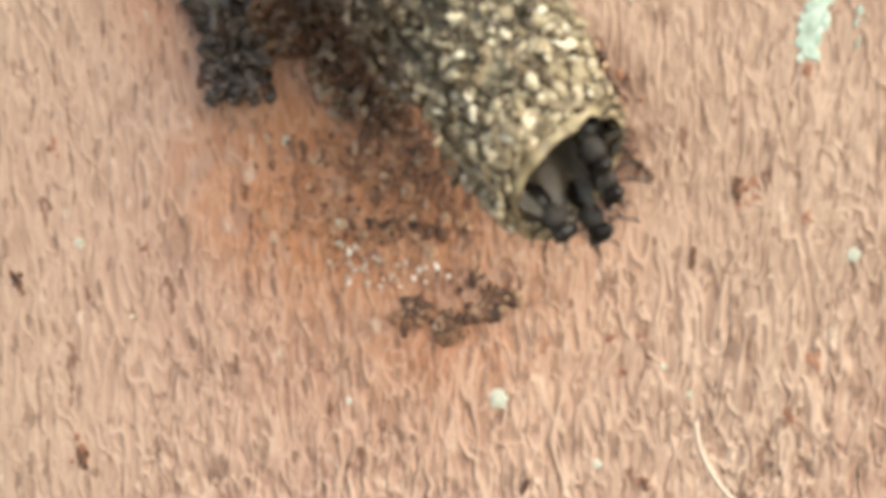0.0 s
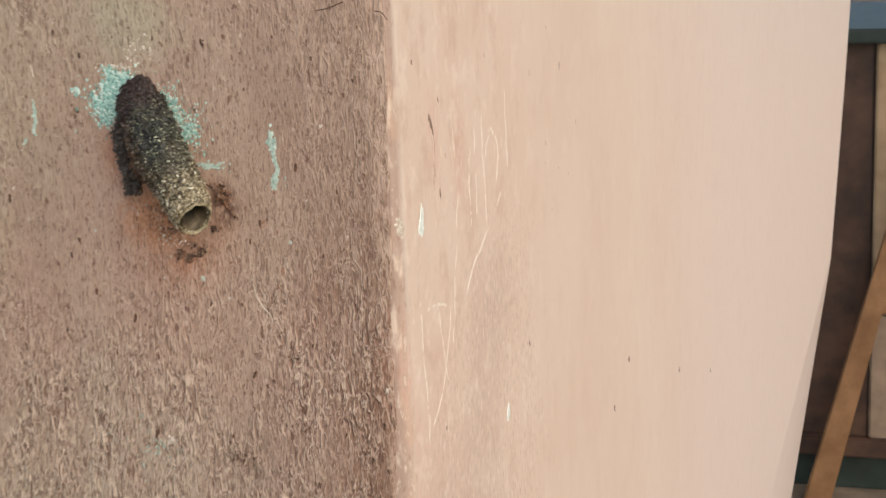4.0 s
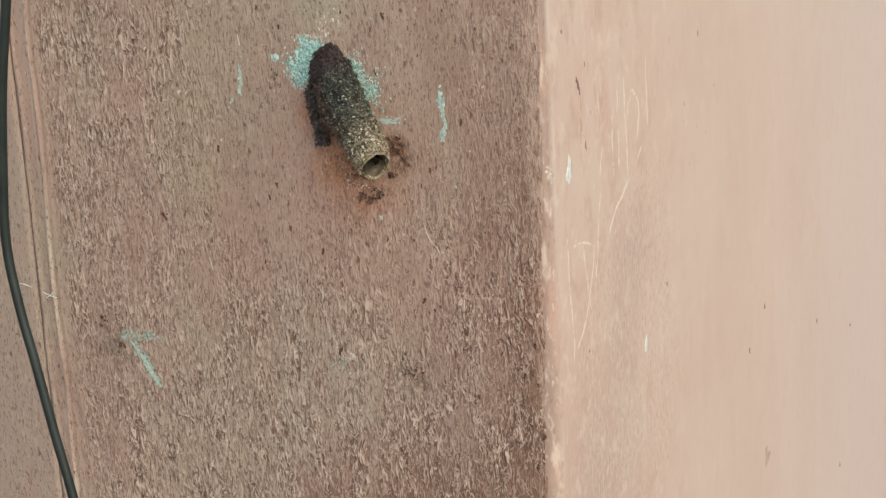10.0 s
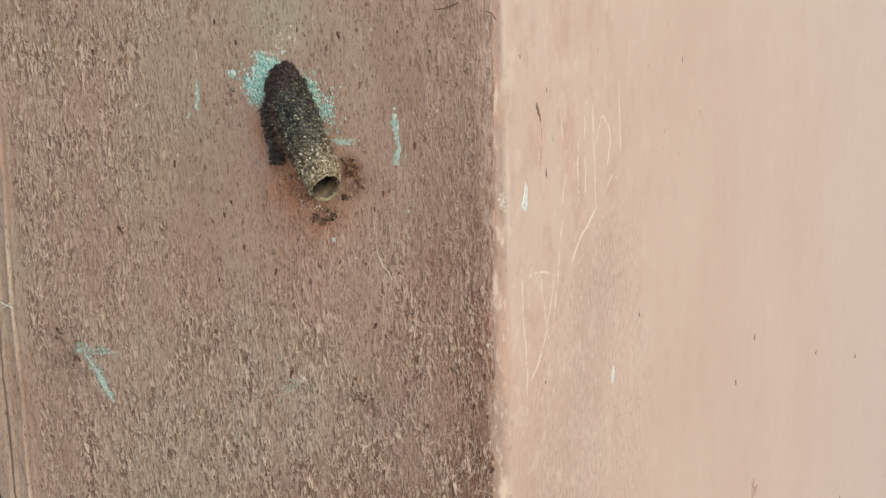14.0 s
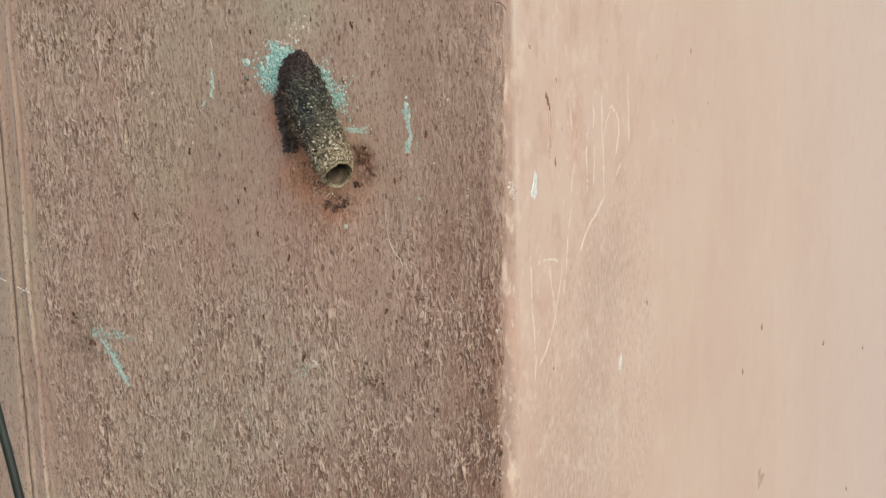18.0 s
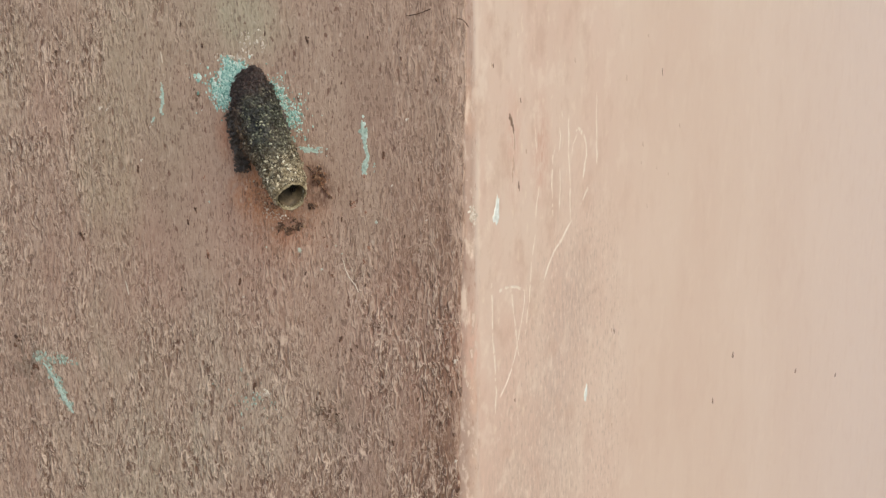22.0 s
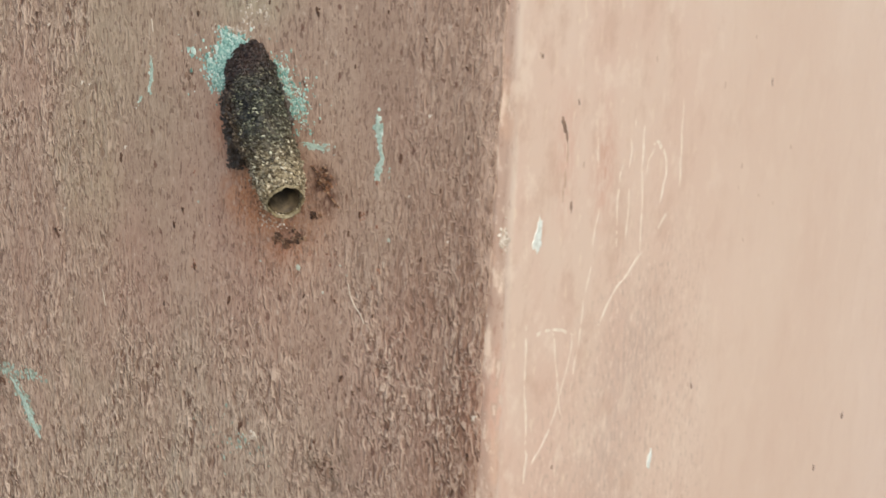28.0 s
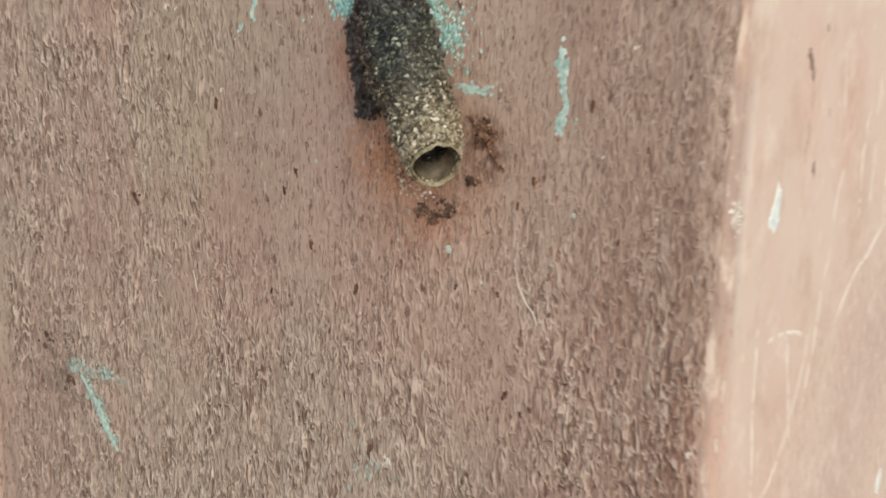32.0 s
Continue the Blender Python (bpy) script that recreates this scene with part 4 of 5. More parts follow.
mark("paint_patch", scatter(-67.6, 48.6, 3.8, 2.0, 240, 0.34, 6) + scatter(-71.4, 42.4, 2.2, 5.2, 360, 0.34, 7) + scatter(-69.4, 45.8, 2.4, 2.8, 180, 0.34, 66) + scatter(-79.5, 45.9, 2.2, 1.4, 12, 0.5, 8) + scatter(-74.6, 42.6, 2.6, 3.4, 150, 0.36, 861) + scatter(-73.2, 39.0, 1.8, 2.6, 70, 0.32, 862) + scatter(-71.0, 50.2, 2.4, 1.4, 70, 0.34, 863) + scatter(-72.0, 45.0, 9.0, 9.0, 40, 0.3, 808), TEAL, "crumbling teal paint round the nest", 9, thick=0.1)
mark("paint_patch", scatter(-56.6, 43.0, 2.6, 3.0, 170, 0.32, 10) + scatter(-53.6, 39.6, 2.2, 3.4, 110, 0.3, 110) + scatter(-51.6, 36.0, 2.2, 2.8, 110, 0.32, 11) + scatter(-49.4, 37.6, 2.4, 2.6, 34, 0.3, 864) + scatter(-50.0, 37.0, 6.0, 8.0, 60, 0.24, 809) + scatter(-55.5, 43.5, 5.0, 5.0, 90, 0.22, 899) + scatter(-50.0, 33.5, 4.0, 5.0, 70, 0.22, 898), TEAL, "crumbling teal paint round the nest", 13, thick=0.1)
mark("paint_streak", scatter(-45.8, 27.8, 3.4, 0.9, 90, 0.22, 12), GREEN_PAINT, "short level streak of dull green paint", 14, thick=0.05)
mark("paint_patch", scatter(-63.5, 54.5, 3.0, 3.6, 46, 0.3, 865) + scatter(-59.5, 56.5, 1.2, 4.0, 22, 0.24, 866), PALE_WORN, "pale flaking paint above the nest", 867, thick=0.08)
mark("paint_patch", scatter(-63.0, -42.6, 1.4, 1.2, 26, 0.36, 15), PALE_WORN, "pale chipped paint", 16, thick=0.12)
mark("paint_patch", scatter(-68.0, -44.0, 9.0, 6.0, 60, 0.35, 14), TEAL_DULL, "worn greenish paint film", 166, thick=0.04)
mark("paint_dot", [(-50.5, 0.0, 0.72, 0.80)], PALE_GREEN, "small round dot of pale green paint", 17, thick=0.06, ragged=0.3)
for k, (x, z, r) in enumerate([(-44.0, -4.8, 0.34), (-78.7, 11.2, 0.38), (-63.8, 17.9, 0.36), (-56.1, 14.5, 0.34), (-27.3, 9.5, 0.5), (-60.7, 0.0, 0.25), (-60.7, 12.5, 0.28), (-60.7, 10.9, 0.34), (-37.8, 0.1, 0.24), (-39.5, 2.1, 0.24)]):
    mark("paint_dot", [(x, z, r, r * 1.1)], PALE_GREEN, "small pale greenish dot of paint", 870 + k, thick=0.06, ragged=0.4)
for k, (x, z, r) in enumerate([(-33.8, 14.3, 0.8), (-34.4, 13.2, 0.5), (-30.2, 12.1, 0.5), (-29.7, 2.3, 0.5), (-40.9, 4.3, 0.35), (-40.9, -6.3, 0.5), (-80.3, -3.9, 0.8), (-30.2, 21.6, 0.5), (-80.0, 17.7, 0.5), (-43.0, 4.1, 0.5), (-42.2, 1.7, 0.45), (-47.3, 3.8, 0.4), (-62.3, 2.5, 0.4), (-31.3, -1.7, 0.5), (-74.0, 10.8, 0.4), (-64.9, 18.1, 0.45)]):
    mark("rust_speck", scatter(x, z, r * 0.9, r * 1.3, 9, r * 0.42, 900 + k), RUSTY, "reddish-brown speck of resin", 930 + k, thick=0.05)
for k, (x, z, r) in enumerate([(-17.6, 37.4, 0.8), (-123.4, 48.2, 0.9), (-113.3, 35.4, 1.0), (-22.4, 19.8, 0.55), (-44.1, -4.6, 0.4), (-4.9, -25.9, 1.1), (-5.2, -53.9, 0.9), (-97.0, 31.0, 0.4), (-75.5, 6.0, 0.3), (-12.6, 11.4, 0.5), (-100.6, 21.4, 0.8), (-111.0, 35.2, 0.7), (-69.0, -15.0, 0.6), (-120.2, 4.0, 0.5)]):
    mark("paint_dot", [(x, z, r * 0.4, r * 0.5), (x + r * 0.5, z + r * 0.35, r * 0.4, r * 0.22), (x - r * 0.3, z - r * 0.5, r * 0.2, r * 0.3)], PALE_WORN, "small pale chip in the paint", 30 + k, thick=0.06)
ribbon("paint_streak", [(-30.5, 36.6, 0.1), (-30.3, 35.4, 0.35), (-30.2, 33.6, 0.95), (-30.0, 31.6, 0.75), (-29.7, 29.4, 0.45), (-29.1, 27.2, 0.5), (-29.7, 25.6, 0.75), (-30.3, 24.2, 0.8), (-30.2, 22.8, 0.6), (-30.0, 22.2, 0.1)], GREEN_PAINT, "thin streak of old pale green paint", 841)
ribbon("paint_streak", [(-49.4, 28.4, 0.15), (-48.0, 28.1, 0.55), (-46.2, 27.8, 0.7), (-44.6, 27.5, 0.55), (-43.6, 27.2, 0.15)], GREEN_PAINT, "short level streak of old green paint", 844, 0.06)
ribbon("paint_streak", [(-92.4, 43.4, 0.1), (-92.2, 41.0, 0.35), (-92.2, 38.8, 0.5), (-92.8, 36.6, 0.45), (-93.4, 35.0, 0.15)], GREEN_PAINT, "thin streak of old pale green paint", 842, 0.05)
ribbon("paint_streak", [(-140.6, -43.0, 0.2), (-137.8, -46.4, 0.55), (-135.8, -49.4, 0.85), (-134.2, -52.6, 0.9), (-132.6, -55.4, 0.75), (-131.2, -57.4, 0.5), (-130.9, -58.0, 0.1)], GREEN_PAINT, "bent streak of old green paint", 843, 0.06)
# dark specks of dirt
SPECKS = [(-122.8, -2.5, 0.9), (-86.1, 4.7, 0.6), (-80.1, -4.5, 0.55), (-69.9, -10.8, 0.75), (-67.0, -41.0, 0.8), (-45.8, 56.8, 0.9), (-24.5, 27.6, 0.9), (-34.7, 14.1, 0.7), (-85.0, 59.7, 0.5), (-78.3, 54.1, 0.5), (-101.8, 18.7, 0.8), (-23.8, -51.6, 0.7), (-35.8, -26.7, 0.5), (-127.1, 50.4, 0.6), (-23.3, -16.0, 0.5), (-80.1, -29.5, 0.4), (-38.5, -73.7, 0.6), (-6.8, -71.2, 0.9), (-48.9, -6.4, 0.5), (-40.8, -6.3, 0.45), (-6.0, -35.0, 0.8), (-113.0, 26.0, 0.4), (-16.0, -38.0, 0.5), (-31.0, -8.0, 0.4), (-9.5, -44.0, 0.7), (-5.5, -46.5, 0.6), (-4.6, -62.0, 0.9), (-8.2, 34.0, 0.4), (-14.5, 22.0, 0.5), (-19.0, 6.5, 0.5), (-11.0, -6.0, 0.4), (-26.5, -33.0, 0.5), (-39.0, -24.0, 0.8), (-83.5, 8.6, 0.5), (-58.4, 58.0, 0.5), (-36.0, 46.0, 0.4), (-28.0, 58.0, 0.4), (-41.0, 15.4, 0.5), (-37.5, 9.5, 0.6), (-76.0, -20.0, 0.4), (-7.2, 60.0, 0.4), (-9.0, 48.0, 0.4), (-18.7, 53.0, 0.5), (-89.5, -14.9, 0.45), (-34.1, -25.4, 0.5), (-49.1, 41.3, 0.5), (-69.2, 22.2, 0.5)]
rng_sp = np.random.RandomState(77)
for k, (x, z, r) in enumerate(SPECKS):
    tilt = rng_sp.rand()
    r = r * 1.25 if x < -62 else r
    slant = 1.1 * tilt - 0.5
    mark("dirt_speck", [(x + slant * r * f, z - r * f, r * (0.52 - 0.2 * abs(f)), r * 0.5) for f in (-0.8, -0.3, 0.2, 0.7)] + [(x + r * (tilt - 0.2), z + r * 0.7, r * 0.3, r * 0.3)], DIRT, "", 100 + k, thick=0.15)
mark("dirt_speck", scatter(-143.8, -44.6, 1.2, 1.6, 16, 0.5, 134) + scatter(-151.0, -37.0, 3.0, 3.0, 18, 0.4, 135), DIRT, "dark specks of dirt beside the streak", 136, thick=0.06)
mark("dirt_speck", scatter(-44.0, -45.5, 2.6, 4.0, 34, 0.34, 137), DIRT, "dark ticks of dirt", 138, thick=0.04)
mark("dirt_speck", scatter(-44.5, -46.0, 5.0, 5.0, 26, 0.5, 130) + scatter(-147.0, -42.0, 5.0, 9.0, 24, 0.45, 131) + scatter(-81.0, 41.0, 1.4, 2.4, 14, 0.45, 132), BROWN_DIRT, "patchy dark stain of dirt", 133, thick=0.05)
# crumbs and drips of resin below the mouth
def crumb_trail():
    rng = np.random.RandomState(21)
    spots = scatter(-55.8, 6.2, 1.3, 0.9, 50, 0.36, 22) + scatter(-53.8, 5.3, 1.2, 1.3, 50, 0.36, 23) + scatter(-51.5, 6.3, 1.1, 0.6, 40, 0.36, 24) + scatter(-50.0, 7.2, 1.2, 0.8, 44, 0.36, 224) + scatter(-51.4, 8.5, 0.5, 0.5, 12, 0.25, 225) + scatter(-57.0, 12.0, 3.6, 0.9, 50, 0.26, 226) + scatter(-55.0, 17.0, 1.2, 1.4, 30, 0.26, 227)
    loose = scatter(-60.0, 12.5, 5.0, 4.5, 90, 0.22, 25) + scatter(-58.0, 13.5, 6.0, 3.6, 34, 0.42, 325) + scatter(-62.0, 16.5, 4.5, 3.4, 60, 0.22, 26) + scatter(-44.0, 20.5, 2.6, 3.0, 40, 0.3, 27) + scatter(-55.4, 14.6, 4.6, 3.6, 170, 0.34, 327) + scatter(-59.5, 17.0, 3.0, 2.4, 80, 0.3, 328)
    mark("resin_crumb_patch", spots, CRUMB, "brown resin crumbs under the nest mouth", 28, thick=0.28)
    mark("resin_crumb_patch", loose, CRUMB_WARM, "loose reddish-brown resin crumbs beside the nest mouth", 128, thick=0.16)
    mark("resin_drip", [(-47.0 + 0.18 * k, 23.4 - 0.16 * k, 0.22, 0.24) for k in range(21)] + [(-43.5, 20.2, 0.5, 0.4)] + scatter(-43.6, 20.6, 1.5, 2.2, 46, 0.40, 427) + scatter(-46.0, 12.5, 1.2, 0.8, 10, 0.34, 428) + [(-45.4 + 0.30 * k, 21.0 - 0.33 * k, 0.09, 0.26) for k in range(19)], CRUMB, "branched brown resin drip", 29, thick=0.5)
    mark("paint_dot", scatter(-59.5, 9.6, 1.8, 1.4, 22, 0.18, 31) + scatter(-56.4, 9.0, 3.2, 1.4, 28, 0.16, 331), PALE_WORN, "whitish resin crumbs", 32, thick=0.2)


crumb_trail()

# marks on the smooth side: (depth, z) in mm
mark("paint_chip", [(16.9, 11.2, 1.9, 3.2), (17.6, 12.6, 1.3, 3.0), (15.4, 9.8, 1.0, 1.6)], PALE, "white chip in the peach paint", 200, "side")
mark("paint_chip", [(89.4, -64.4, 1.8, 2.4), (90.6, -62.6, 0.7, 1.6)], PALE, "white chip in the peach paint", 201, "side")
mark("paint_chip", scatter(2.3, 13.2, 1.3, 2.8, 90, 0.34, 202), PALE_WORN, "pale chip on the corner", 203, "side", 0.10)
for k, (y, z, ry, rz) in enumerate([(26.6, 35.0, 0.7, 0.9), (27.8, 33.6, 0.9, 1.3), (29.0, 31.6, 0.6, 1.3), (33.0, 15.0, 0.5, 1.5), (128.0, 32.1, 0.78, 0.97), (151.3, 43.4, 0.66, 0.8), (78.0, 44.0, 0.62, 0.81), (14.4, 50.4, 0.46, 0.66), (192.0, 6.1, 0.72, 0.84), (147.0, 7.0, 0.82, 1.0), (145.4, 0.9, 0.49, 0.6), (163.9, -4.5, 0.51, 0.61), (178.4, -9.3, 0.53, 0.62), (38.5, 23.5, 0.56, 0.77), (153.0, -15.9, 0.5, 0.6), (115.3, -50.0, 0.61, 0.76), (116.7, -83.9, 0.61, 0.76), (508.2, -279.6, 1.78, 1.77), (29.3, -45.8, 0.42, 0.59), (285.0, -110.2, 1.5, 1.5), (424.0, -161.4, 2.2, 1.3), (545.0, -202.1, 2.4, 1.2), (168.5, 28.8, 0.6, 1.2), (34.4, 38.4, 0.4, 0.8), (15.4, 50.0, 0.35, 0.6), (118.0, -51.0, 0.5, 0.9), (252.0, -120.3, 1.2, 1.6)]):
    mark("dirt_speck", [(y, z, ry, rz), (y + 0.6 * ry, z - 0.7 * rz, 0.6 * ry, 0.6 * rz)], SMUDGE if 3 < k < 17 else BROWN_DIRT, "", 410 + k, "side", 0.04)


mark("smudge", [(286.0, -184.0, 3.0, 5.0), (290.0, -186.0, 6.0, 2.6), (288.0, -181.0, 2.0, 2.4)], SMUDGE, "faint brown smudge", 230, "side", 0.05)
mark("smudge", [(29.8, 27.0, 0.7, 3.2), (29.2, 22.0, 0.8, 3.0), (28.4, 18.5, 0.6, 2.0)], SMUDGE, "faint brown streak", 231, "side", 0.04)


def scratch_line(points, width, seed):
    """A scraped, broken line through the paint on the side, its points (depth, z) in mm."""
    rng = np.random.RandomState(seed)
    fine = []
    for (a, b), (c, d) in zip(points, points[1:]):
        n = max(2, int(math.hypot(c - a, d - b) / 0.45))
        fine += [(a + (c - a) * k / n, b + (d - b) * k / n) for k in range(n)]
    fine.append(points[-1])
    verts, faces, gap = [], [], 0
    for k, (y, z) in enumerate(fine):
        y2, z2 = fine[min(k + 1, len(fine) - 1)]
        y1, z1 = fine[max(k - 1, 0)]
        d = Vector((y2 - y1, z2 - z1)).normalized()
        ends = min(1.0, 0.15 + 0.25 * min(k, len(fine) - 1 - k))
        w = width * ends * (0.45 + 0.9 * float(LB(k * 0.23 + seed, seed * 1.7)))
        y += 0.7 * (float(LA(k * 0.17 + seed, seed * 0.9)) - 0.5)
        for u, lift in ((-w, -0.03), (-0.7 * w, 0.03), (0.7 * w, 0.03), (w, -0.03)):
            verts.append((lift * MM, (y - d.y * u) * MM, (z + d.x * u) * MM + NEST_Z))
        gap = gap - 1 if gap > 0 else (rng.randint(1, 5) if rng.rand() < 0.045 else 0)
        if k and gap <= 0:
            for q in range(3):
                a = (k - 1) * 4 + q
                faces.append((a, a + 4, a + 5, a + 1))
    ob = mesh_object("scratch", verts, faces, SCRATCH, wall_side)
    ob["label"] = "pale scratch in the peach paint"


for k, (width, line) in enumerate((
    (0.75, [(98.0, 31.7), (97.8, 24.1), (98.6, 14.7), (99.0, 8.6)]),
    (0.85, [(79.4, 22.4), (82.0, 23.0), (86.0, 20.1), (88.6, 17.1), (88.7, 13.3), (87.2, 9.8), (85.4, 6.6)]),
    (0.45, [(80.6, 21.8), (76.9, 19.1), (75.5, 15.6)]),
    (0.75, [(73.0, 28.2), (72.8, 23.4), (72.8, 17.5), (74.0, 9.9), (74.4, 2.4), (74.4, -3.6)]),
    (0.55, [(65.3, 26.0), (65.8, 23.0), (64.6, 18.9)]),
    (0.5, [(67.1, 30.7), (67.4, 28.2)]),
    (0.6, [(61.0, 20.2), (59.6, 18.3), (58.8, 12.8), (59.5, 5.4), (60.0, 0.2)]),
    (0.6, [(65.2, 13.8), (65.8, 7.1), (65.0, 1.3)]),
    (0.6, [(91.8, 3.5), (88.2, 1.9), (84.0, -1.1)]),
    (0.7, [(76.1, -4.0), (72.4, -5.5), (67.3, -8.1), (60.6, -10.3), (54.3, -14.6), (51.2, -17.5)]),
    (0.55, [(48.7, 11.8), (46.5, 7.3), (45.6, 3.3)]),
    (0.5, [(45.7, -1.7), (43.5, -5.5), (42.2, -9.4), (41.4, -14.9), (40.6, -20.5)]),
    (0.6, [(17.4, -11.4), (21.6, -11.2), (26.7, -12.2), (32.0, -13.6), (37.1, -16.0)]),
    (0.55, [(37.1, -16.0), (36.8, -19.4), (34.9, -23.2), (33.0, -27.0), (30.4, -31.9), (27.3, -35.9), (23.4, -38.9), (18.6, -41.6)]),
    (0.4, [(39.7, -21.0), (38.7, -25.0), (37.2, -29.6)]),
    (0.45, [(27.0, -12.6), (28.5, -18.6), (30.2, -24.7), (31.4, -29.3), (32.6, -34.3)]),
    (0.6, [(13.3, -7.6), (13.6, -13.1), (13.6, -18.5), (14.0, -25.4), (14.9, -31.2), (15.9, -38.5), (14.9, -45.2)]),
    (0.45, [(46.0, 29.0), (45.6, 25.5), (46.6, 21.9)]),
)):
    scratch_line(line, width * 0.85, 240 + k)


# ---- hanging cable ----
def strand(name, points, radius, material, parent=None, segs=14, sub=8):
    """A round strand through points in metres."""
    pts = [Vector(p) for p in points]
    fine = []
    for i in range(len(pts) - 1):
        p0, p1, p2, p3 = (pts[min(max(j, 0), len(pts) - 1)] for j in (i - 1, i, i + 1, i + 2))
        for k in range(sub):
            f = k / sub
            fine.append(0.5 * ((2 * p1) + (p2 - p0) * f + (2 * p0 - 5 * p1 + 4 * p2 - p3) * f * f + (3 * p1 - p0 - 3 * p2 + p3) * f ** 3))
    fine.append(pts[-1])
    verts, faces = [], []
    for j, p in enumerate(fine):
        d = (fine[min(j + 1, len(fine) - 1)] - fine[max(j - 1, 0)]).normalized()
        a = d.cross(Vector((0.3, 1, 0.1))).normalized()
        b = d.cross(a)
        for i in range(segs):
            t = 2 * math.pi * i / segs
            verts.append(p + (a * math.cos(t) + b * math.sin(t)) * radius)
    for j in range(len(fine) - 1):
        for i in range(segs):
            faces.append((j * segs + i, j * segs + (i + 1) % segs, (j + 1) * segs + (i + 1) % segs, (j + 1) * segs + i))
    faces += [tuple(range(segs))[::-1], tuple(range((len(fine) - 1) * segs, len(fine) * segs))]
    return mesh_object(name, verts, faces, material, parent, smooth=True)


CABLE = ((-60, 14, 1198), (-66, -30, 1120), (-72, -62, 900), (-78, -84, 500), (-82, -90, 200), (-91, -90, 110), (-98.9, -90, 72.5), (-103.3, -90, 52.8), (-106.5, -90, 32.3), (-108.5, -90, 13.9), (-107.1, -90, -2.5), (-104.7, -90, -16.3), (-101.8, -90, -34.0), (-98.5, -90, -52.2), (-92, -91, -90), (-80, -92, -180), (-60, -95, -420), (-40, -110, -900), (-30, -130, -1196))
tagged(strand("cable", [(x * MM, y * MM, z * MM + NEST_Z) for x, y, z in CABLE], 0.0012, RUBBER), "thin black rubber cable hanging before the wall", "cable")

# short scratches in the front's paint
for pts in (((-37.4, -1.8), (-37.0, -4.0), (-35.8, -6.4), (-34.2, -8.2), (-33.2, -10.2)), ((-108.7, -14.4), (-108.2, -16.4), (-107.8, -18.6)), ((-92.0, 52.0), (-91.6, 49.0))):
    ob = strand("scratch", [(x * MM, front_y(x, z) + 0.00006, z * MM + NEST_Z) for x, z in pts], 0.00018, PALE_WORN, wall_front, segs=6)
    ob["label"] = "short pale scratch"

# hairs and threads stuck to the wall
for pts, label in (
    ([(-16.5, 63.9), (-13.3, 64.5), (-9.8, 65.8)], "thin dark hair lying on the painted wall"),
    ([(-2.6, 63.6), (-0.9, 63.2), (0.4, 61.6)], "thin dark hair lying over the corner"),
):
    tagged(strand("hair", [(x * MM, -0.0012, z * MM + NEST_Z) for x, z in pts], 0.00013, DIRT, segs=6), label, "hair")
THREADS = (((-180.6, -26.0), (-177.6, -26.4), (-174.8, -27.2)), ((-170.6, -28.6), (-168.0, -29.6), (-165.4, -30.2)), ((-169.4, -30.4), (-168.0, -29.6), (-166.8, -28.6)))
for pts in THREADS:
    tagged(strand("thread", [(x * MM, -0.0014, z * MM + NEST_Z) for x, z in pts], 0.00012, PALE, segs=6), "white cobweb thread across the joint of two planks", "thread", "cobweb threads")


# ---- bees ----
def ball(bm, centre, radii, u=12, v=8):
    bmesh.ops.create_uvsphere(bm, u_segments=u, v_segments=v, radius=1.0, matrix=Matrix.Translation(centre) @ Matrix.Diagonal((*radii, 1)))


def rod(bm, pts, r):
    for a, b in zip(pts, pts[1:]):
        a, b = Vector(a), Vector(b)
        d = b - a
        m = Matrix.Translation((a + b) / 2) @ d.to_track_quat("Z", "Y").to_matrix().to_4x4()
        bmesh.ops.create_cone(bm, cap_ends=True, segments=6, radius1=r, radius2=r * 0.8, depth=d.length, matrix=m)


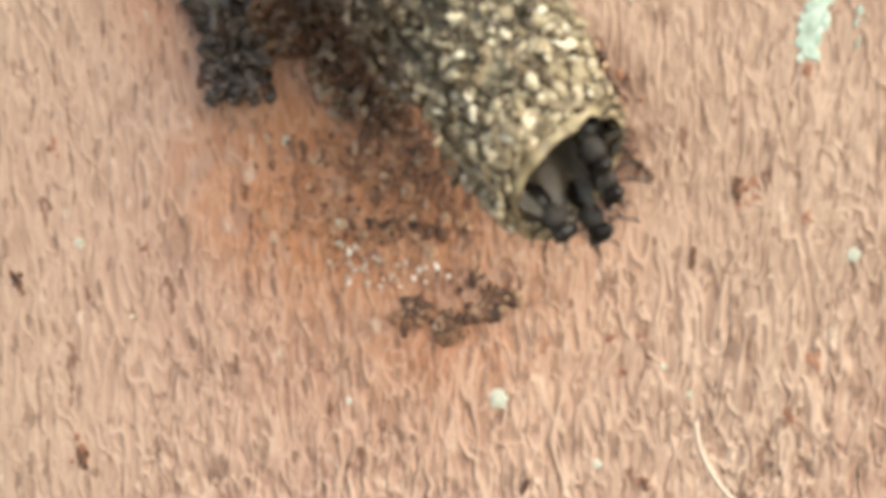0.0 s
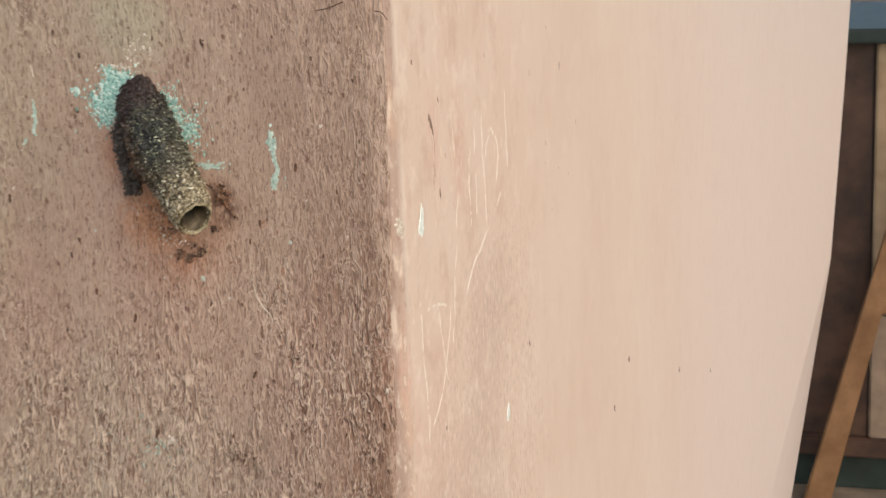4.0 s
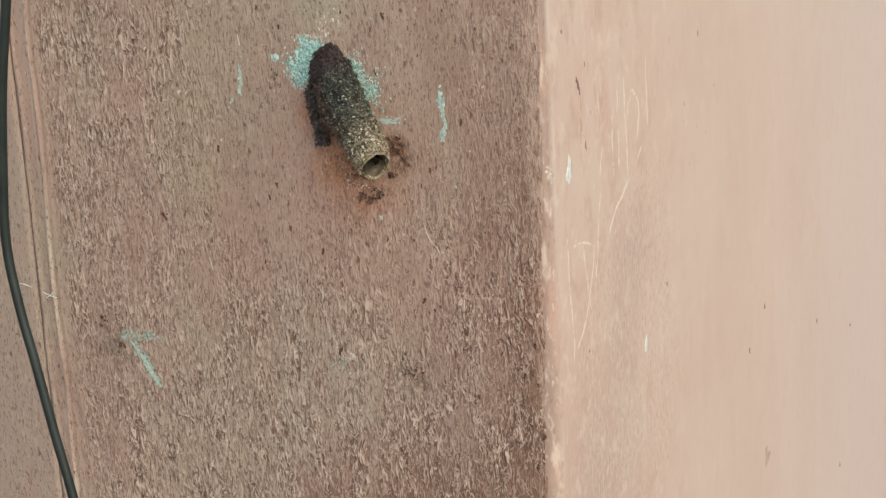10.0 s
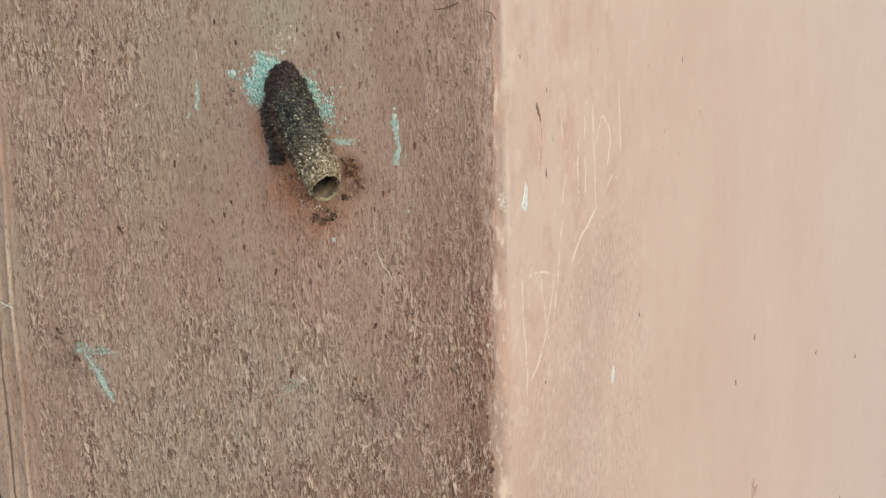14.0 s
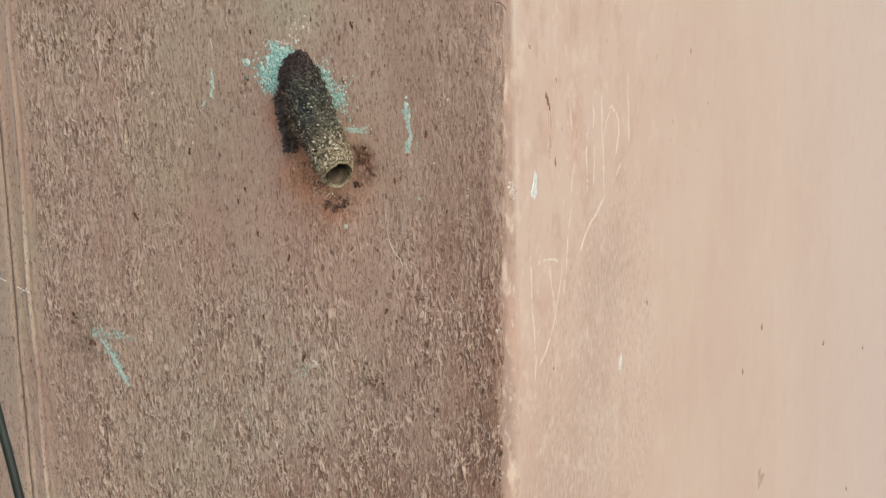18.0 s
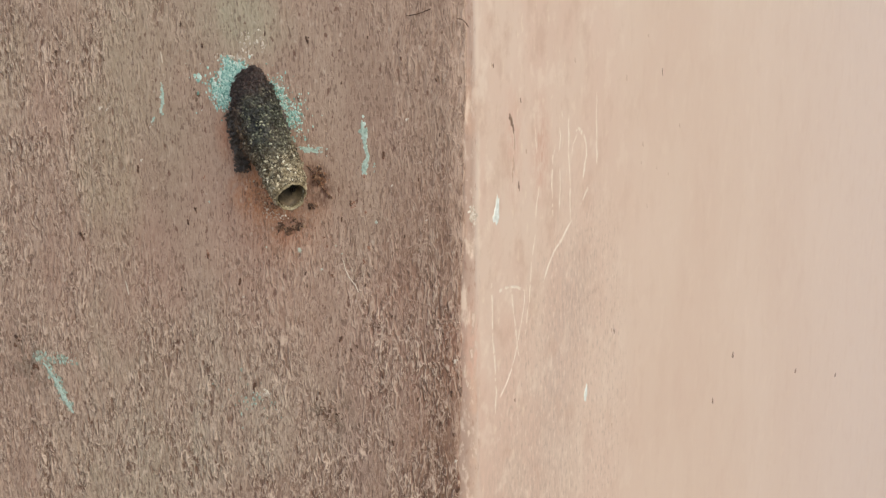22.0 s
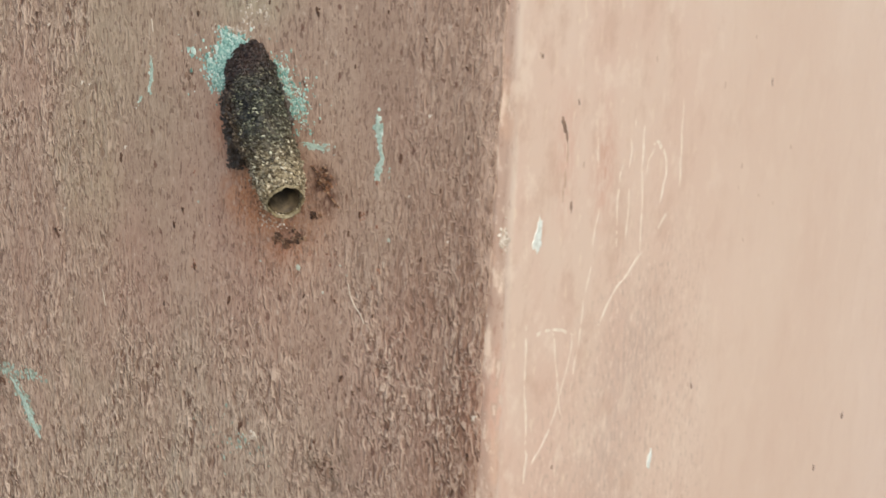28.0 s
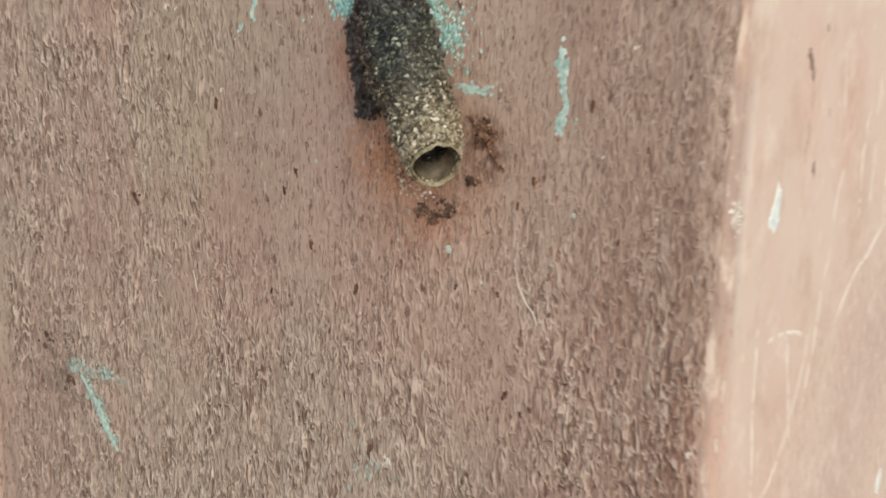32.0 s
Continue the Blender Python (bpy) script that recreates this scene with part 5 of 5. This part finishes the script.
def build_bee(spread):
    """A small black stingless bee, 4.5 mm long; it heads along +x, its back towards +z."""
    root = new("bee")
    unit = MM * (0.8 if spread else 1.0)
    for name, c, r, mat in (("head", (1.55, 0, -0.05), (0.55, 0.80, 0.62), BEE_BLACK), ("thorax", (0.45, 0, 0.1), (0.85, 0.82, 0.78), BEE_FUZZ), ("abdomen", (-1.15, 0, -0.1), (1.15, 0.80, 0.72), BEE_BLACK)):
        bm = bmesh.new()
        ball(bm, Vector(c) * unit, [q * unit for q in r])
        part(name, bm, mat, root, smooth=True)
    for side in (-1, 1):
        bm = bmesh.new()
        ball(bm, Vector((1.72, 0.62 * side, 0.05)) * unit, (0.30 * unit, 0.22 * unit, 0.42 * unit), 8, 6)
        part("eye", bm, BEE_BLACK, root, smooth=True)
        bm = bmesh.new()
        rod(bm, [Vector(p) * unit for p in ((1.95, 0.2 * side, 0.15), (2.35, 0.45 * side, 0.45), (3.0, 0.75 * side, 0.25))], 0.07 * unit)
        part("antenna", bm, BEE_BLACK, root)
        for k, x in enumerate((1.0, 0.4, -0.2)):
            bm = bmesh.new()
            fx = x + (0.7, 0.0, -1.0)[k]
            rod(bm, [Vector(p) * unit for p in ((x, 0.55 * side, -0.4), ((x + fx) / 2, 1.25 * side, -0.35), (fx, 1.55 * side, -1.25), (fx + 0.25, 1.65 * side, -1.55))], (0.13 if k == 2 else 0.09) * unit)
            part("leg", bm, BEE_BLACK, root)
        for length, back, width in ((4.3, -0.35 if spread else -0.95, 0.80), (2.9, -0.75 if spread else -1.0, 0.55)):
            bm = bmesh.new()
            d = Vector((back, side * (0.9 if spread else 0.28), 0.32 if spread else 0.12)).normalized()
            across = d.cross(Vector((0, 0, 1))).normalized()
            start = Vector((0.35, 0.55 * side, 0.62))
            rim = []
            for q in range(14):
                a = 2 * math.pi * q / 14
                rim.append(start + d * length * (0.5 - 0.5 * math.cos(a)) + across * width * math.sin(a) * (0.55 + 0.45 * (0.5 - 0.5 * math.cos(a))))
            up = Vector((0, 0, 0.012))
            lo = [bm.verts.new((p - up) * unit) for p in rim]
            hi = [bm.verts.new((p + up) * unit) for p in rim]
            bm.faces.new(lo[::-1])
            bm.faces.new(hi)
            for q in range(14):
                bm.faces.new((lo[q], lo[(q + 1) % 14], hi[(q + 1) % 14], hi[q]))
            part("wing", bm, WING, root)
    return root


def bee_pose(p, heading, back):
    """Pose from a place in mm (x, y, z from the nest mark), a heading and the way its back faces."""
    x = Vector(heading).normalized()
    z = Vector(back)
    z = (z - x * z.dot(x)).normalized()
    y = z.cross(x)
    m = Matrix((x, y, z)).transposed().to_4x4()
    return Matrix.Translation(Vector(p) * MM + UP) @ m


flyer = tagged(build_bee(True), "tiny black stingless bee flying before the wall", "bee", "bees at the nest")
flyers = [flyer] + [copy_thing(flyer, Matrix()) for _ in range(3)]
sitter = tagged(build_bee(False), "tiny black stingless bee guarding the nest mouth", "bee", "bees at the nest")
sitters = [sitter] + [copy_thing(sitter, Matrix()) for _ in range(3)]

# each bee rests on the plank, high above the nest, before and after its flights
REST_Z = 120 + 2 * 1080 / 11
REST = [(x, front_y(x, REST_Z) / MM - 1.45, REST_Z) for x in (-40.0, -62.0, -91.0, -118.0)]
FLIGHTS = (
    ((0, *REST[0]), (3.9, *REST[0]), (4.5, 54.1, -50, -15.4), (4.6, 60.7, -60, 61.3), (5.0, 8.5, 30, -57.5), (5.3, 63.1, -60, 59.0), (5.5, 36, -45, -2), (6.0, 95.3, 36, -9.1), (6.5, 80, -60, -10), (7.0, 10.2, 30, -71.0), (7.6, 150, -90, 120), (8.4, *REST[0]), (32, *REST[0])),
    ((0, *REST[1]), (3.8, *REST[1]), (4.6, -34.2, -20, 1.3), (5.0, -57, -19, 37), (5.3, -26.4, -20, -15.7), (6.0, -35.8, -20, 9.0), (7.0, -64.4, -15, 11.4), (8.0, -69.9, -25, -13.9), (8.5, -52.0, -35, -57.4), (9.0, -54.8, -15, -2.5), (9.6, -30, -70, 90), (10.2, *REST[1]), (10.5, -40, -60, 60), (11.0, -32.9, -20, 5.2), (11.5, -10, -60, 120), (12.2, *REST[1]), (32, *REST[1])),
    ((0, *REST[2]), (4.6, *REST[2]), (5.3, -29.0, -25, -31.9), (6.0, -37.6, -30, 0.6), (7.0, -5.9, -30, -46.8), (8.0, -46.2, -20, -8.2), (8.6, 0, -60, 110), (9.2, *REST[2]), (12.9, *REST[2]), (13.5, -21.2, -30, -14.3), (14.1, 10, -70, 150), (14.6, *REST[2]), (15.9, *REST[2]), (16.5, -36.3, -25, -15.0), (17.0, -36.0, -30, -51.0), (17.3, -70, -90, 60), (17.6, -90, -120, 320), (18.4, *REST[2]), (32, *REST[2])),
    ((0, *REST[3]), (7.4, *REST[3]), (8.0, -13.5, -30, -2.0), (8.5, 20, -70, 120), (9.1, *REST[3]), (27.8, *REST[3]), (28.4, -39.6, -30, -28.4), (28.8, 0, -70, 100), (29.4, *REST[3]), (32, *REST[3])),
)
# how far out of the mouth each guard sits, in mm, time by time
GUARDS = (
    (-2.0, 0.6, 25, ((0, 3.6), (0.5, 3.4), (1.0, 3.0), (1.4, 2.2), (2.4, 1.2), (4.5, -5), (9, -4), (17, -3), (20, -6), (23, -5), (28, -5), (32, -1.5))),
    (-0.2, 2.0, -20, ((0, 3.8), (0.5, 3.6), (1.0, 3.0), (1.4, 1.0), (2.4, 0.2), (4.5, -6), (9, -2.5), (12, -1.5), (14, -3), (17, -6), (24, -2), (28, -5), (32, -3))),
    (1.7, 0.9, -35, ((0, 3.0), (0.5, 2.8), (1.0, 2.4), (1.4, 0.8), (2.4, -1.0), (4.5, -4), (9, -3), (13, -6), (17, -2), (20, -2), (23, -6), (28, -4), (32, -4))),
    (2.3, -1.0, -50, ((0, 2.6), (0.5, 2.4), (1.0, 2.0), (1.4, 1.2), (2.4, 0.4), (4.5, -5), (9, -6), (19, -5), (28, -6), (32, -5))),
)


def motions():
    for k, (ob, rows) in enumerate(zip(flyers, FLIGHTS)):
        keyed = []
        for n, (t, x, y, z) in enumerate(rows):
            swing = 0.5 * math.sin(n * 1.7 + k)
            keyed.append((t, bee_pose((x, y, z), (0.25 + swing, 0.25 * math.cos(n + k), 0.95), (0.3, -1.0, 0.35))))
        walk(ob, keyed)
    centre, way, _ = along(1.0)
    side = way.cross(Vector((0, 1, 0))).normalized()
    out = side.cross(way).normalized()
    mouth = (way - out * 0.35 + side * 0.1).normalized()
    for ob, (u, v, turn, rows) in zip(sitters, GUARDS):
        keyed = []
        for n, (t, reach) in enumerate(rows):
            p = (centre - UP) / MM + side * u + out * v + way * (0.6 * v) + mouth * (reach - 2.2)
            a = radians(turn + 6 * math.sin(n * 2.1))
            keyed.append((t, bee_pose(p, mouth + side * 0.22 * math.sin(a), -out * math.cos(a) + side * math.sin(a))))
        walk(ob, keyed)


motions()
